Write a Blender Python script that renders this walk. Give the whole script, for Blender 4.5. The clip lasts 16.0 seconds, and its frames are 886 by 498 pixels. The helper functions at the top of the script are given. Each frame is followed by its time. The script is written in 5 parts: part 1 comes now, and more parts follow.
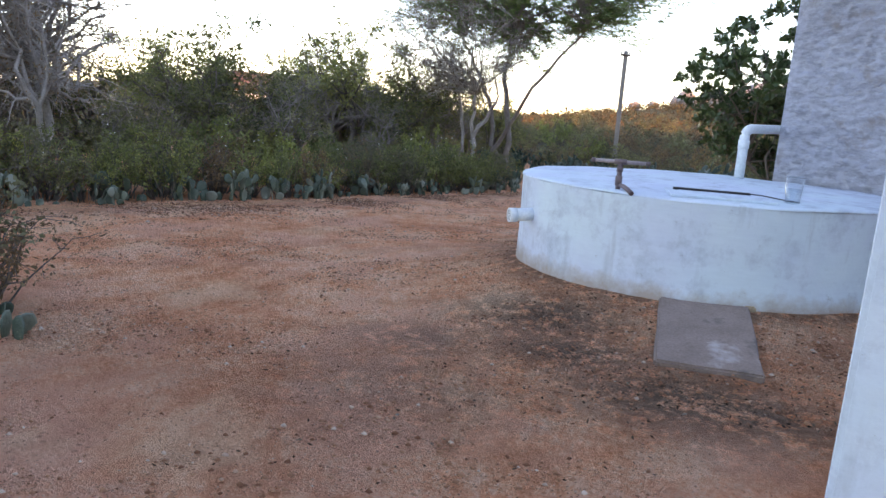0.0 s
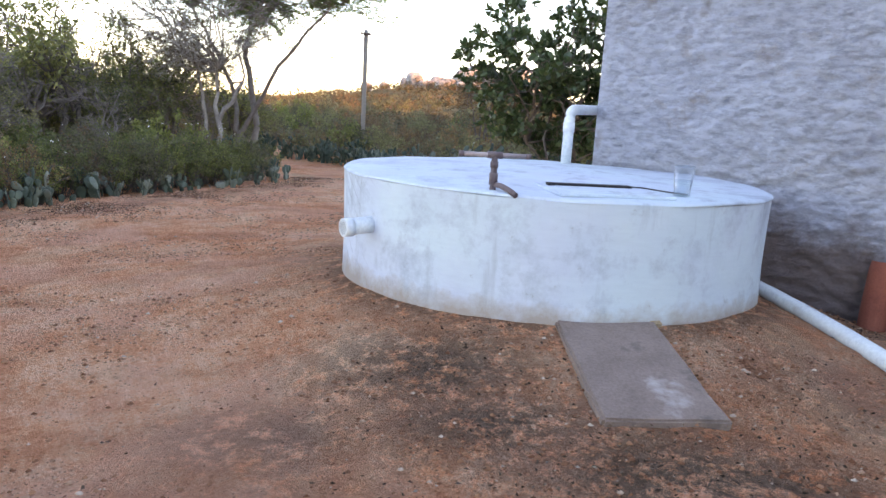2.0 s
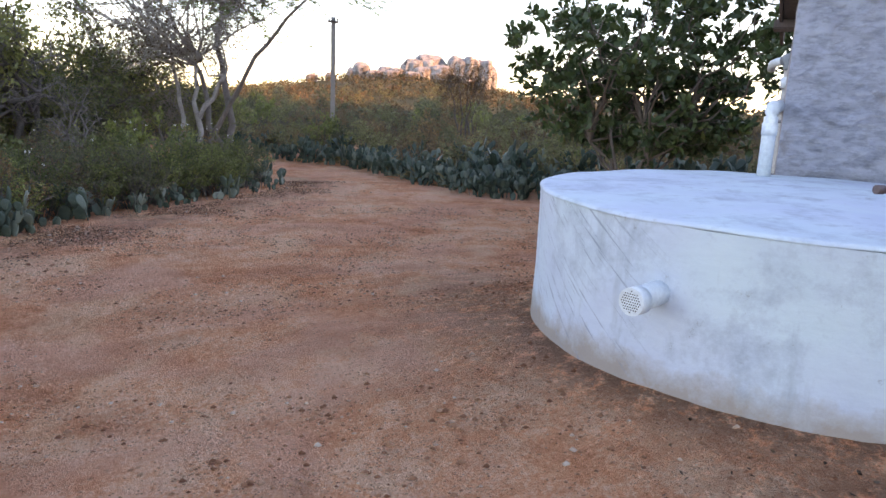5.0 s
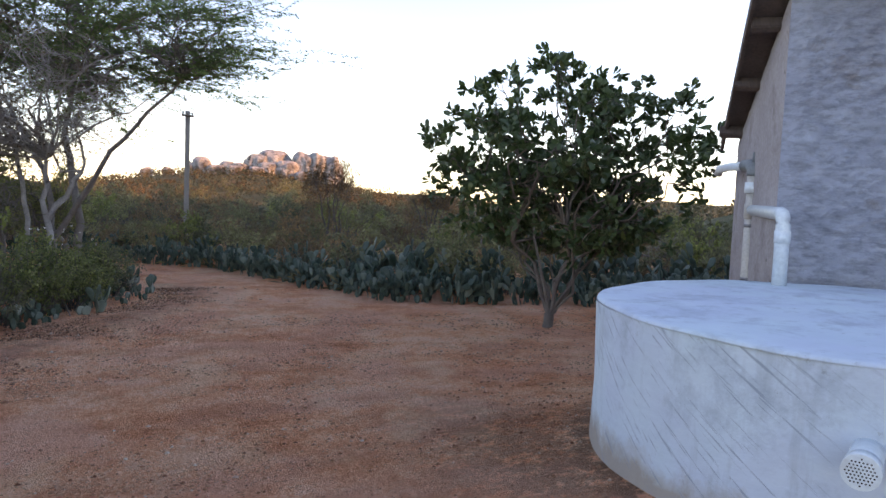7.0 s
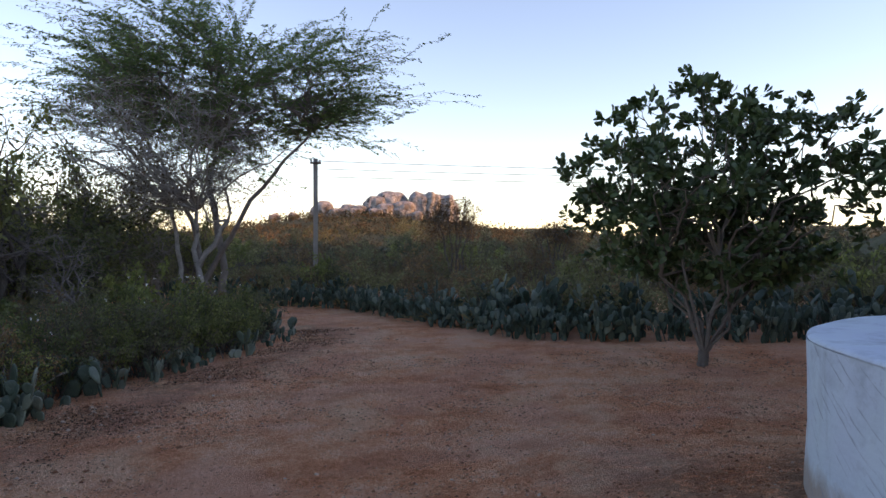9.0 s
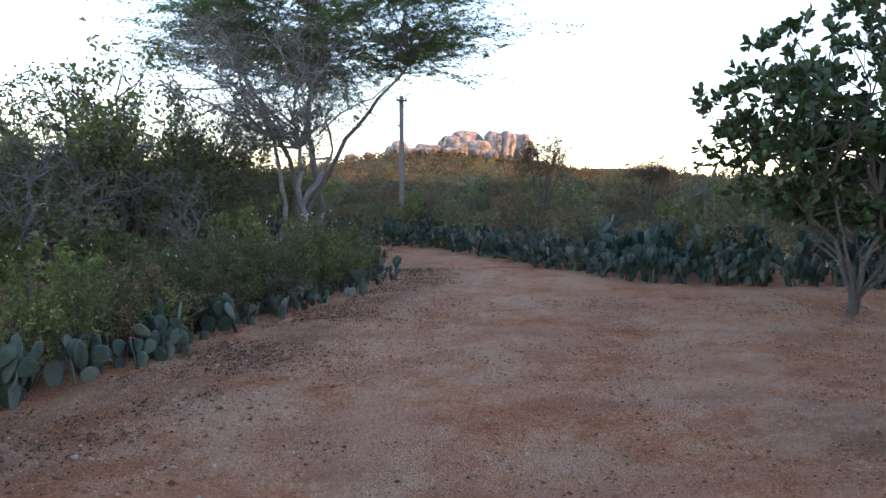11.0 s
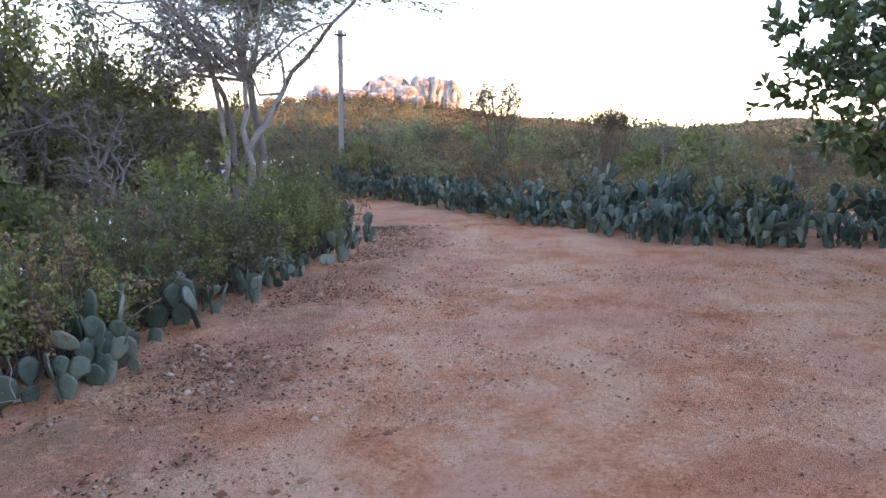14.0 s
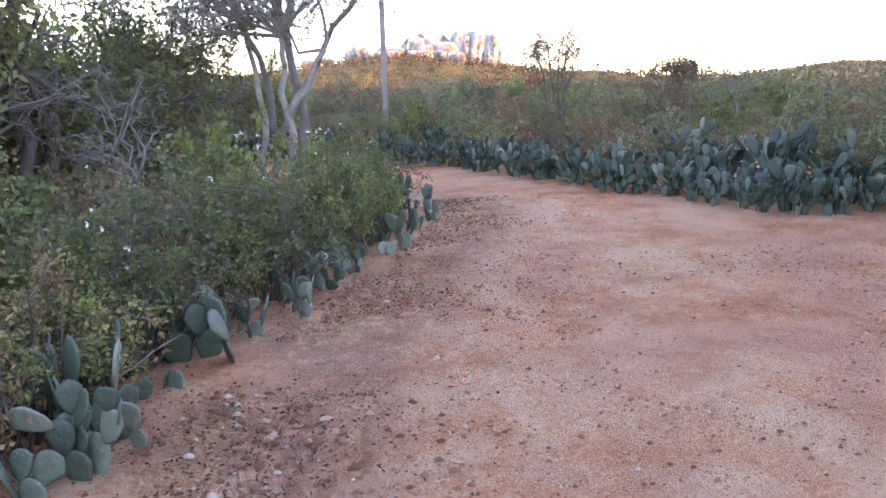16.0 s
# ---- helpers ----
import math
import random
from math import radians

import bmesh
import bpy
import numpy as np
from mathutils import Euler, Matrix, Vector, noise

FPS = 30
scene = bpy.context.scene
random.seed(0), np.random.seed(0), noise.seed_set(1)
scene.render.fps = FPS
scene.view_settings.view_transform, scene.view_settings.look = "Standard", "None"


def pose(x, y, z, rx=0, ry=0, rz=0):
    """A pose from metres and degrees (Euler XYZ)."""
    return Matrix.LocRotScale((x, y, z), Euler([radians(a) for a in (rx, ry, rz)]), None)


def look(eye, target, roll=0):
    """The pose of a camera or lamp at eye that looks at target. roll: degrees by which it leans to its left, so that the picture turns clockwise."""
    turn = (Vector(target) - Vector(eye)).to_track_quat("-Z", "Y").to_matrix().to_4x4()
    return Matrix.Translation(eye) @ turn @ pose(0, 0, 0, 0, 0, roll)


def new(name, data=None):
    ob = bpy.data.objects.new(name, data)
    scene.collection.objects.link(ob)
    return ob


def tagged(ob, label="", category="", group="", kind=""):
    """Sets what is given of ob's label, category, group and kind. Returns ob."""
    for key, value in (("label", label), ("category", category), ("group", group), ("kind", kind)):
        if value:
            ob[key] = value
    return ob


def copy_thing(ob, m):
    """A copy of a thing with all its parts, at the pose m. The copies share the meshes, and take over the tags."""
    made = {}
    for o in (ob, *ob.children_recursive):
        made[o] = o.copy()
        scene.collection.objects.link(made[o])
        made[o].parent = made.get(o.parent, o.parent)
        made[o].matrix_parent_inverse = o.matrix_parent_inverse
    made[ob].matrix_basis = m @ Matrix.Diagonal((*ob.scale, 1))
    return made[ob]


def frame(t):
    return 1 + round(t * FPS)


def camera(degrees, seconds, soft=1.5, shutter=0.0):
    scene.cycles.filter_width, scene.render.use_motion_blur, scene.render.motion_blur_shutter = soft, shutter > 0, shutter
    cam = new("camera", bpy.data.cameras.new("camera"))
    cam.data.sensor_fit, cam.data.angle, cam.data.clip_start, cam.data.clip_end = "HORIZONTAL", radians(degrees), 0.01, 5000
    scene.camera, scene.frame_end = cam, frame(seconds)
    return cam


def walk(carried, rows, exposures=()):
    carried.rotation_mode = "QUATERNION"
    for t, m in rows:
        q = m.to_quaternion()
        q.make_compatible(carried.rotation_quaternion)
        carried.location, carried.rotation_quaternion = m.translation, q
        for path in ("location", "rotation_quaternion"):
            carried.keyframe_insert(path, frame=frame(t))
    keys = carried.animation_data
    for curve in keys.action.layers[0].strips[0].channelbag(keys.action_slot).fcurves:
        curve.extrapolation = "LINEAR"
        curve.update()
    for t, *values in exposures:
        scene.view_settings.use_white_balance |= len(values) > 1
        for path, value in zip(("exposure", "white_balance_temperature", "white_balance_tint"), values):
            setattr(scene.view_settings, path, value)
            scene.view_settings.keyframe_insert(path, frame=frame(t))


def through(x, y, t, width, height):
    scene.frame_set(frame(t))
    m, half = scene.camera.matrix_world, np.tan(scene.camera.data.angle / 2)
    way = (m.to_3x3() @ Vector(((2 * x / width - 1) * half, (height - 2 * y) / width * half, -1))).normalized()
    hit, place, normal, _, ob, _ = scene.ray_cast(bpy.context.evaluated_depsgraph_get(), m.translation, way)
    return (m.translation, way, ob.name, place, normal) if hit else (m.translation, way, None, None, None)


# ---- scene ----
cam = camera(65.2, 16.0, soft=1.5)
METRES, EYE, TILT, LEAN, TURN = 10.9, 1.5, 0.0, 0.0, 19.6
ROWS = [
    (0.0, 0.0, 0.0, 0.0, 0.75, -11.25, -3.79),
    (0.5, -0.0099, 0.0353, -0.0038, -7.87, -10.78, -3.87),
    (1.0, -0.02, 0.0725, -0.0018, -11.71, -13.09, -2.61),
    (1.5, -0.0334, 0.1034, -0.0017, -19.45, -12.52, -2.96),
    (2.0, -0.0451, 0.1381, -0.0033, -21.01, -11.41, -3.3),
    (2.5, -0.0597, 0.1746, -0.0011, -16.37, -11.4, -5.17),
    (3.0, -0.074, 0.2089, 0.0015, -15.42, -10.94, -1.72),
    (3.5, -0.0818, 0.2477, 0.0007, -18.83, -11.48, -2.53),
    (6.0, -0.1652, 0.4049, -0.0048, -33.34, -11.8, -2.03),
    (6.5, -0.1735, 0.4391, -0.0021, -38.36, -5.56, -2.23),
    (7.0, -0.183, 0.4648, 0.0006, -39.15, -3.78, -2.39),
    (7.5, -0.194, 0.4831, 0.0053, -41.76, -2.93, -1.36),
    (8.0, -0.1949, 0.4931, 0.0046, -35.07, -2.31, 0.54),
    (8.5, -0.195, 0.4976, 0.0055, -33.02, -1.59, 1.06),
    (9.0, -0.1989, 0.4992, 0.0021, -29.81, -1.07, -0.1),
    (9.5, -0.2065, 0.5074, 0.0007, -19.22, -2.05, -1.03),
    (12.0, -0.2648, 0.6191, -0.0067, -28.2, -7.63, 0.71),
    (12.5, -0.2685, 0.6562, -0.0097, -28.91, -8.15, 0.97),
    (13.0, -0.2642, 0.6931, -0.0123, -23.7, -10.0, 1.12),
    (13.5, -0.2588, 0.7295, -0.0136, -31.13, -12.6, -0.83),
    (14.0, -0.2513, 0.7771, -0.0128, -30.71, -10.21, -0.92),
    (14.5, -0.2433, 0.8144, -0.0143, -25.14, -12.41, 1.34),
    (15.0, -0.2327, 0.8464, -0.0122, -33.33, -14.53, 1.17),
    (15.5, -0.2221, 0.8884, -0.0146, -31.69, -11.8, 1.54),
    (16.0, -0.2112, 0.924, -0.0156, -27.61, -13.56, 1.2),
]
EXPOSURES = [(0.0, 2.6, 10900, 29), (1.0, 2.95, 11800, 31), (2.0, 2.95, 12200, 31), (2.5, 2.8, 12400, 32), (3.5, 2.65, 11900, 32), (6.0, 2.5, 11300, 32), (7.0, 2.1, 10700, 31), (8.0, 1.65, 10300, 32), (9.0, 1.45, 9800, 29), (9.7, 1.65, 9000, 23), (12.0, 2.5, 9600, 28), (13.0, 2.7, 9800, 33), (14.0, 3.0, 9700, 32), (14.5, 2.95, 9700, 33), (15.0, 3.2, 9600, 33), (16.0, 3.5, 9600, 35)]
walk(cam, [(t, pose(0, 0, EYE, TILT, LEAN, TURN) @ pose(METRES * x, METRES * y, METRES * z, 90 + pitch, roll, yaw)) for t, x, y, z, yaw, pitch, roll in ROWS], EXPOSURES)

# ---- light ----
SUN_AZ, SUN_EL = 110.0, 16.0
world = bpy.data.worlds.new("world")
scene.world = world
world.use_nodes = True
wn = world.node_tree.nodes
sky = wn.new("ShaderNodeTexSky")
sky.sky_type, sky.sun_disc = "NISHITA", False
sky.sun_elevation, sky.sun_rotation = radians(SUN_EL), radians(SUN_AZ)
sky.altitude = 1200
sky.air_density, sky.dust_density, sky.ozone_density = 1.0, 0.1, 3.6
wn["Background"].inputs["Strength"].default_value = 0.15
world.node_tree.links.new(sky.outputs["Color"], wn["Background"].inputs["Color"])
sun = new("sun", bpy.data.lights.new("sun", "SUN"))
sun.data.energy, sun.data.angle, sun.data.color = 2.0, radians(0.5), (1.0, 0.58, 0.29)
to_sun = Vector((math.sin(radians(SUN_AZ)) * math.cos(radians(SUN_EL)), math.cos(radians(SUN_AZ)) * math.cos(radians(SUN_EL)), math.sin(radians(SUN_EL))))
sun.matrix_world = look((0, 0, 30), Vector((0, 0, 30)) - to_sun)


# ---- materials ----
def shader(name):
    m = bpy.data.materials.new(name)
    m.use_nodes = True
    return m, m.node_tree.nodes, m.node_tree.links, m.node_tree.nodes["Principled BSDF"]


def noise_tex(nt, ln, scale, detail=5.0, rough=0.6, coord="Object", stretch=None):
    tc = nt.new("ShaderNodeTexCoord")
    t = nt.new("ShaderNodeTexNoise")
    t.inputs["Scale"].default_value, t.inputs["Detail"].default_value, t.inputs["Roughness"].default_value = scale, detail, rough
    if stretch:
        mp = nt.new("ShaderNodeMapping")
        mp.inputs["Scale"].default_value = stretch
        ln.new(tc.outputs[coord], mp.inputs["Vector"])
        ln.new(mp.outputs["Vector"], t.inputs["Vector"])
    else:
        ln.new(tc.outputs[coord], t.inputs["Vector"])
    return t.outputs["Fac"]


def ramp(nt, ln, fac, stops):
    r = nt.new("ShaderNodeValToRGB")
    while len(r.color_ramp.elements) < len(stops):
        r.color_ramp.elements.new(0.5)
    for el, (p, c) in zip(r.color_ramp.elements, stops):
        el.position, el.color = p, (*c, 1) if len(c) == 3 else c
    ln.new(fac, r.inputs["Fac"])
    return r.outputs["Color"]


def blend(nt, ln, fac, a, b, how="MIX"):
    m = nt.new("ShaderNodeMix")
    m.data_type, m.blend_type = "RGBA", how
    for sock, v in ((m.inputs["Factor"], fac), (m.inputs["A"], a), (m.inputs["B"], b)):
        if isinstance(v, (int, float)):
            sock.default_value = v
        elif isinstance(v, tuple):
            sock.default_value = (*v, 1)
        else:
            ln.new(v, sock)
    return m.outputs["Result"]


def bump(nt, ln, bsdf, heights):
    last = None
    for h, strength, dist in heights:
        b = nt.new("ShaderNodeBump")
        b.inputs["Strength"].default_value, b.inputs["Distance"].default_value = strength, dist
        ln.new(h, b.inputs["Height"])
        if last:
            ln.new(last, b.inputs["Normal"])
        last = b.outputs["Normal"]
    ln.new(last, bsdf.inputs["Normal"])


def plain(name, a, b, scale=6.0, rough=0.8, fine=60.0, relief=0.3, dist=0.004, metal=0.0, patches=None, stretch=None):
    """Two-tone surface with coarse mottling, fine grain and optional stains."""
    m, nt, ln, bs = shader(name)
    col = ramp(nt, ln, noise_tex(nt, ln, scale, stretch=stretch), [(0.3, a), (0.7, b)])
    grain = noise_tex(nt, ln, fine, 3.0, stretch=stretch)
    col = blend(nt, ln, 0.25, col, ramp(nt, ln, grain, [(0.3, tuple(x * 0.55 for x in a)), (0.7, tuple(min(1, x * 1.3) for x in b))]))
    for sc, lo, hi, c in patches or ():
        col = blend(nt, ln, ramp(nt, ln, noise_tex(nt, ln, sc, 6.0), [(lo, (0, 0, 0)), (hi, (1, 1, 1))]), col, c)
    ln.new(col, bs.inputs["Base Color"])
    bs.inputs["Roughness"].default_value, bs.inputs["Metallic"].default_value = rough, metal
    bump(nt, ln, bs, [(grain, relief, dist)])
    return m


def leaf_mat(name, dark, light, odd, odd_share=0.12, rough=0.55, through=0.25, source="twig"):
    m, nt, ln, bs = shader(name)
    rnd = nt.new("ShaderNodeNewGeometry").outputs["Random Per Island"]
    if source == "twig":
        tone = nt.new("ShaderNodeAttribute")
        tone.attribute_name = "tone"
        both = nt.new("ShaderNodeMix")
        both.inputs[0].default_value = 0.58
        ln.new(rnd, both.inputs[2])
        ln.new(tone.outputs["Fac"], both.inputs[3])
        rnd = both.outputs[0]
    col = ramp(nt, ln, rnd, [(0.0, dark), (0.5, tuple((x + y) / 2 for x, y in zip(dark, light))), (1.0 - odd_share, light), (1.0, odd)])
    shade = ramp(nt, ln, nt.new("ShaderNodeObjectInfo").outputs["Random"], [(0.0, (0.58, 0.60, 0.62)), (0.5, (0.95, 0.93, 0.9)), (1.0, (1.3, 1.22, 1.05))])
    col = blend(nt, ln, 1.0, col, shade, "MULTIPLY")
    ln.new(col, bs.inputs["Base Color"])
    bs.inputs["Roughness"].default_value = rough
    bs.inputs["Specular IOR Level"].default_value = 0.5 if rough < 0.6 else 0.12
    tr = nt.new("ShaderNodeBsdfTranslucent")
    ln.new(col, tr.inputs["Color"])
    mx = nt.new("ShaderNodeMixShader")
    mx.inputs["Fac"].default_value = through
    ln.new(bs.outputs["BSDF"], mx.inputs[1])
    ln.new(tr.outputs["BSDF"], mx.inputs[2])
    ln.new(mx.outputs["Shader"], nt["Material Output"].inputs["Surface"])
    return m


def soil_material():
    """Trodden red earth: pale dust, darker red, fine grit, dark litter where it gathers, and a few darker patches."""
    m, nt, ln, bs = shader("red_soil")
    big = noise_tex(nt, ln, 0.55, 5.0, 0.6)
    mid = noise_tex(nt, ln, 2.6, 7.0, 0.7)
    fine = noise_tex(nt, ln, 21.0, 7.0, 0.8)
    grit = noise_tex(nt, ln, 62.0, 4.0, 0.75)
    add = None
    for fac, w in ((big, 0.85), (mid, 0.95), (fine, 1.0), (grit, 0.9)):
        k = nt.new("ShaderNodeMath")
        k.operation = "MULTIPLY_ADD"
        ln.new(fac, k.inputs[0])
        k.inputs[1].default_value = w / 3.7
        if add:
            ln.new(add, k.inputs[2])
        else:
            k.inputs[2].default_value = 0.0
        add = k.outputs["Value"]
    col = ramp(nt, ln, add, [(0.385, (0.43, 0.128, 0.06)), (0.44, (0.73, 0.25, 0.122)), (0.49, (0.90, 0.375, 0.205)), (0.55, (0.96, 0.55, 0.36))])
    hue = noise_tex(nt, ln, 0.9, 4.0)
    col = blend(nt, ln, ramp(nt, ln, hue, [(0.47, (0, 0, 0)), (0.60, (0.7, 0.7, 0.7))]), col, (0.86, 0.41, 0.275))
    col = blend(nt, ln, ramp(nt, ln, noise_tex(nt, ln, 1.3, 6.0, 0.65, stretch=(1, 1.4, 1)), [(0.48, (0, 0, 0)), (0.66, (0.42, 0.42, 0.42))]), col, (0.54, 0.185, 0.095))
    col = blend(nt, ln, ramp(nt, ln, noise_tex(nt, ln, 0.75, 6.0, 0.6, stretch=(1.6, 1, 1)), [(0.54, (0, 0, 0)), (0.66, (0.6, 0.6, 0.6))]), col, (0.95, 0.57, 0.36))
    sand = nt.new("ShaderNodeAttribute")
    sand.attribute_name = "sand"
    col = blend(nt, ln, sand.outputs["Fac"], col, ramp(nt, ln, fine, [(0.35, (0.62, 0.27, 0.13)), (0.65, (0.88, 0.50, 0.29))]))
    specks = nt.new("ShaderNodeTexVoronoi")
    specks.inputs["Scale"].default_value = 38.0
    tc = nt.new("ShaderNodeTexCoord")
    ln.new(tc.outputs["Object"], specks.inputs["Vector"])
    few = nt.new("ShaderNodeMath")
    few.operation = "MULTIPLY"
    ln.new(ramp(nt, ln, specks.outputs["Distance"], [(0.12, (1, 1, 1)), (0.24, (0, 0, 0))]), few.inputs[0])
    ln.new(ramp(nt, ln, mid, [(0.43, (0, 0, 0)), (0.56, (0.85, 0.85, 0.85))]), few.inputs[1])
    col = blend(nt, ln, few.outputs["Value"], col, (0.26, 0.095, 0.055))
    clods = nt.new("ShaderNodeTexVoronoi")
    clods.inputs["Scale"].default_value = 17.0
    ln.new(tc.outputs["Object"], clods.inputs["Vector"])
    rough = nt.new("ShaderNodeMath")
    rough.operation = "MULTIPLY"
    ln.new(ramp(nt, ln, clods.outputs["Distance"], [(0.10, (1, 1, 1)), (0.30, (0, 0, 0))]), rough.inputs[0])
    ln.new(ramp(nt, ln, noise_tex(nt, ln, 1.7, 7.0, 0.75), [(0.50, (0, 0, 0)), (0.60, (0.7, 0.7, 0.7))]), rough.inputs[1])
    col = blend(nt, ln, rough.outputs["Value"], col, (0.34, 0.13, 0.075))
    att = nt.new("ShaderNodeAttribute")
    att.attribute_name = "litter"
    rag = nt.new("ShaderNodeMath")
    rag.operation = "MULTIPLY"
    ln.new(att.outputs["Fac"], rag.inputs[0])
    ln.new(ramp(nt, ln, noise_tex(nt, ln, 8.0, 9.0, 0.85), [(0.42, (0, 0, 0)), (0.50, (1, 1, 1))]), rag.inputs[1])
    col = blend(nt, ln, rag.outputs["Value"], col, ramp(nt, ln, fine, [(0.35, (0.085, 0.062, 0.045)), (0.65, (0.28, 0.175, 0.125))]))
    # The soil's own colour is deepened where this attribute is high.
    dark_soil = nt.new("ShaderNodeAttribute")
    dark_soil.attribute_name = "dark_soil"
    col = blend(nt, ln, dark_soil.outputs["Fac"], col, blend(nt, ln, 0.28, col, (0.26, 0.12, 0.095)))
    cover = nt.new("ShaderNodeAttribute")
    cover.attribute_name = "scrub"
    col = blend(nt, ln, cover.outputs["Fac"], col, ramp(nt, ln, noise_tex(nt, ln, 0.12, 6.0, 0.7), [(0.35, (0.07, 0.08, 0.05)), (0.55, (0.11, 0.11, 0.07)), (0.7, (0.18, 0.13, 0.085))]))
    ln.new(col, bs.inputs["Base Color"])
    bs.inputs["Roughness"].default_value = 0.95
    bs.inputs["Specular IOR Level"].default_value = 0.03
    bump(nt, ln, bs, [(mid, 0.6, 0.08), (fine, 1.0, 0.06), (grit, 1.0, 0.022)])
    return m


def limewash_material(name="limewash", foot=True):
    """White-blue limewash over cement: brushed, with grey scuffs and soil splashes near the foot."""
    m, nt, ln, bs = shader(name)
    col = ramp(nt, ln, noise_tex(nt, ln, 2.0, 6.0, 0.65), [(0.3, (0.415, 0.530, 0.616)), (0.5, (0.505, 0.632, 0.704)), (0.7, (0.570, 0.684, 0.739))])
    brush = noise_tex(nt, ln, 7.0, 5.0, 0.6, stretch=(1, 1, 6))
    col = blend(nt, ln, 0.3, col, ramp(nt, ln, brush, [(0.3, (0.400, 0.482, 0.563)), (0.7, (0.585, 0.700, 0.757))]))
    tint = ramp(nt, ln, noise_tex(nt, ln, 0.9, 4.0), [(0.40, (0.50, 0.575, 0.71)), (0.60, (0.48, 0.66, 0.69))])
    col = blend(nt, ln, 0.4, col, tint)
    scuff = ramp(nt, ln, noise_tex(nt, ln, 2.8, 8.0, 0.75), [(0.50, (0, 0, 0)), (0.66, (0.8, 0.8, 0.8))])
    col = blend(nt, ln, scuff, col, (0.326, 0.406, 0.480))
    drip = noise_tex(nt, ln, 5.0, 6.0, 0.65, stretch=(1, 1, 0.16))
    col = blend(nt, ln, ramp(nt, ln, drip, [(0.55, (0, 0, 0)), (0.7, (0.6, 0.6, 0.6))]), col, (0.279, 0.337, 0.380))
    col = blend(nt, ln, ramp(nt, ln, noise_tex(nt, ln, 11.0, 8.0, 0.8), [(0.62, (0, 0, 0)), (0.68, (0.6, 0.6, 0.6))]), col, (0.24, 0.25, 0.26))
    if foot:
        tc = nt.new("ShaderNodeTexCoord")
        sep = nt.new("ShaderNodeSeparateXYZ")
        ln.new(tc.outputs["Object"], sep.inputs["Vector"])
        add = nt.new("ShaderNodeMath")
        add.operation = "MULTIPLY_ADD"
        ln.new(noise_tex(nt, ln, 5.0, 6.0, 0.7), add.inputs[0])
        add.inputs[1].default_value = -0.32
        ln.new(sep.outputs["Z"], add.inputs[2])
        col = blend(nt, ln, ramp(nt, ln, add.outputs["Value"], [(0.09, (0.85, 0.85, 0.85)), (0.22, (0, 0, 0))]), col, (0.335, 0.267, 0.210))
        # scratches of a stiff brush, slanting round the tank
        turn = nt.new("ShaderNodeMath")
        turn.operation = "ARCTAN2"
        ln.new(sep.outputs["Y"], turn.inputs[0])
        ln.new(sep.outputs["X"], turn.inputs[1])
        flat = nt.new("ShaderNodeCombineXYZ")
        wide = nt.new("ShaderNodeMath")
        wide.operation = "MULTIPLY"
        wide.inputs[1].default_value = 1.62
        ln.new(turn.outputs["Value"], wide.inputs[0])
        ln.new(wide.outputs["Value"], flat.inputs["X"])
        ln.new(sep.outputs["Z"], flat.inputs["Y"])
        mp = nt.new("ShaderNodeMapping")
        mp.inputs["Rotation"].default_value = (0, 0, radians(34))
        mp2 = nt.new("ShaderNodeMapping")
        mp2.inputs["Scale"].default_value = (1.9, 32.0, 1.0)
        ln.new(flat.outputs["Vector"], mp.inputs["Vector"])
        ln.new(mp.outputs["Vector"], mp2.inputs["Vector"])
        st = nt.new("ShaderNodeTexNoise")
        st.inputs["Scale"].default_value, st.inputs["Detail"].default_value, st.inputs["Roughness"].default_value = 1.3, 5.0, 0.65
        ln.new(mp2.outputs["Vector"], st.inputs["Vector"])
        side = nt.new("ShaderNodeMapRange")
        side.inputs["From Min"].default_value, side.inputs["From Max"].default_value = -1.3, -1.48
        ln.new(sep.outputs["X"], side.inputs["Value"])
        cut = nt.new("ShaderNodeMath")
        cut.operation = "MULTIPLY"
        ln.new(side.outputs["Result"], cut.inputs[0])
        ln.new(ramp(nt, ln, st.outputs["Fac"], [(0.575, (0, 0, 0)), (0.64, (0.7, 0.7, 0.7))]), cut.inputs[1])
        col = blend(nt, ln, cut.outputs["Value"], col, (0.21, 0.265, 0.335))
    ln.new(col, bs.inputs["Base Color"])
    bs.inputs["Roughness"].default_value = 0.85
    bump(nt, ln, bs, [(noise_tex(nt, ln, 5.0, 5.0), 0.25, 0.02), (noise_tex(nt, ln, 60.0, 4.0), 0.3, 0.004)])
    return m


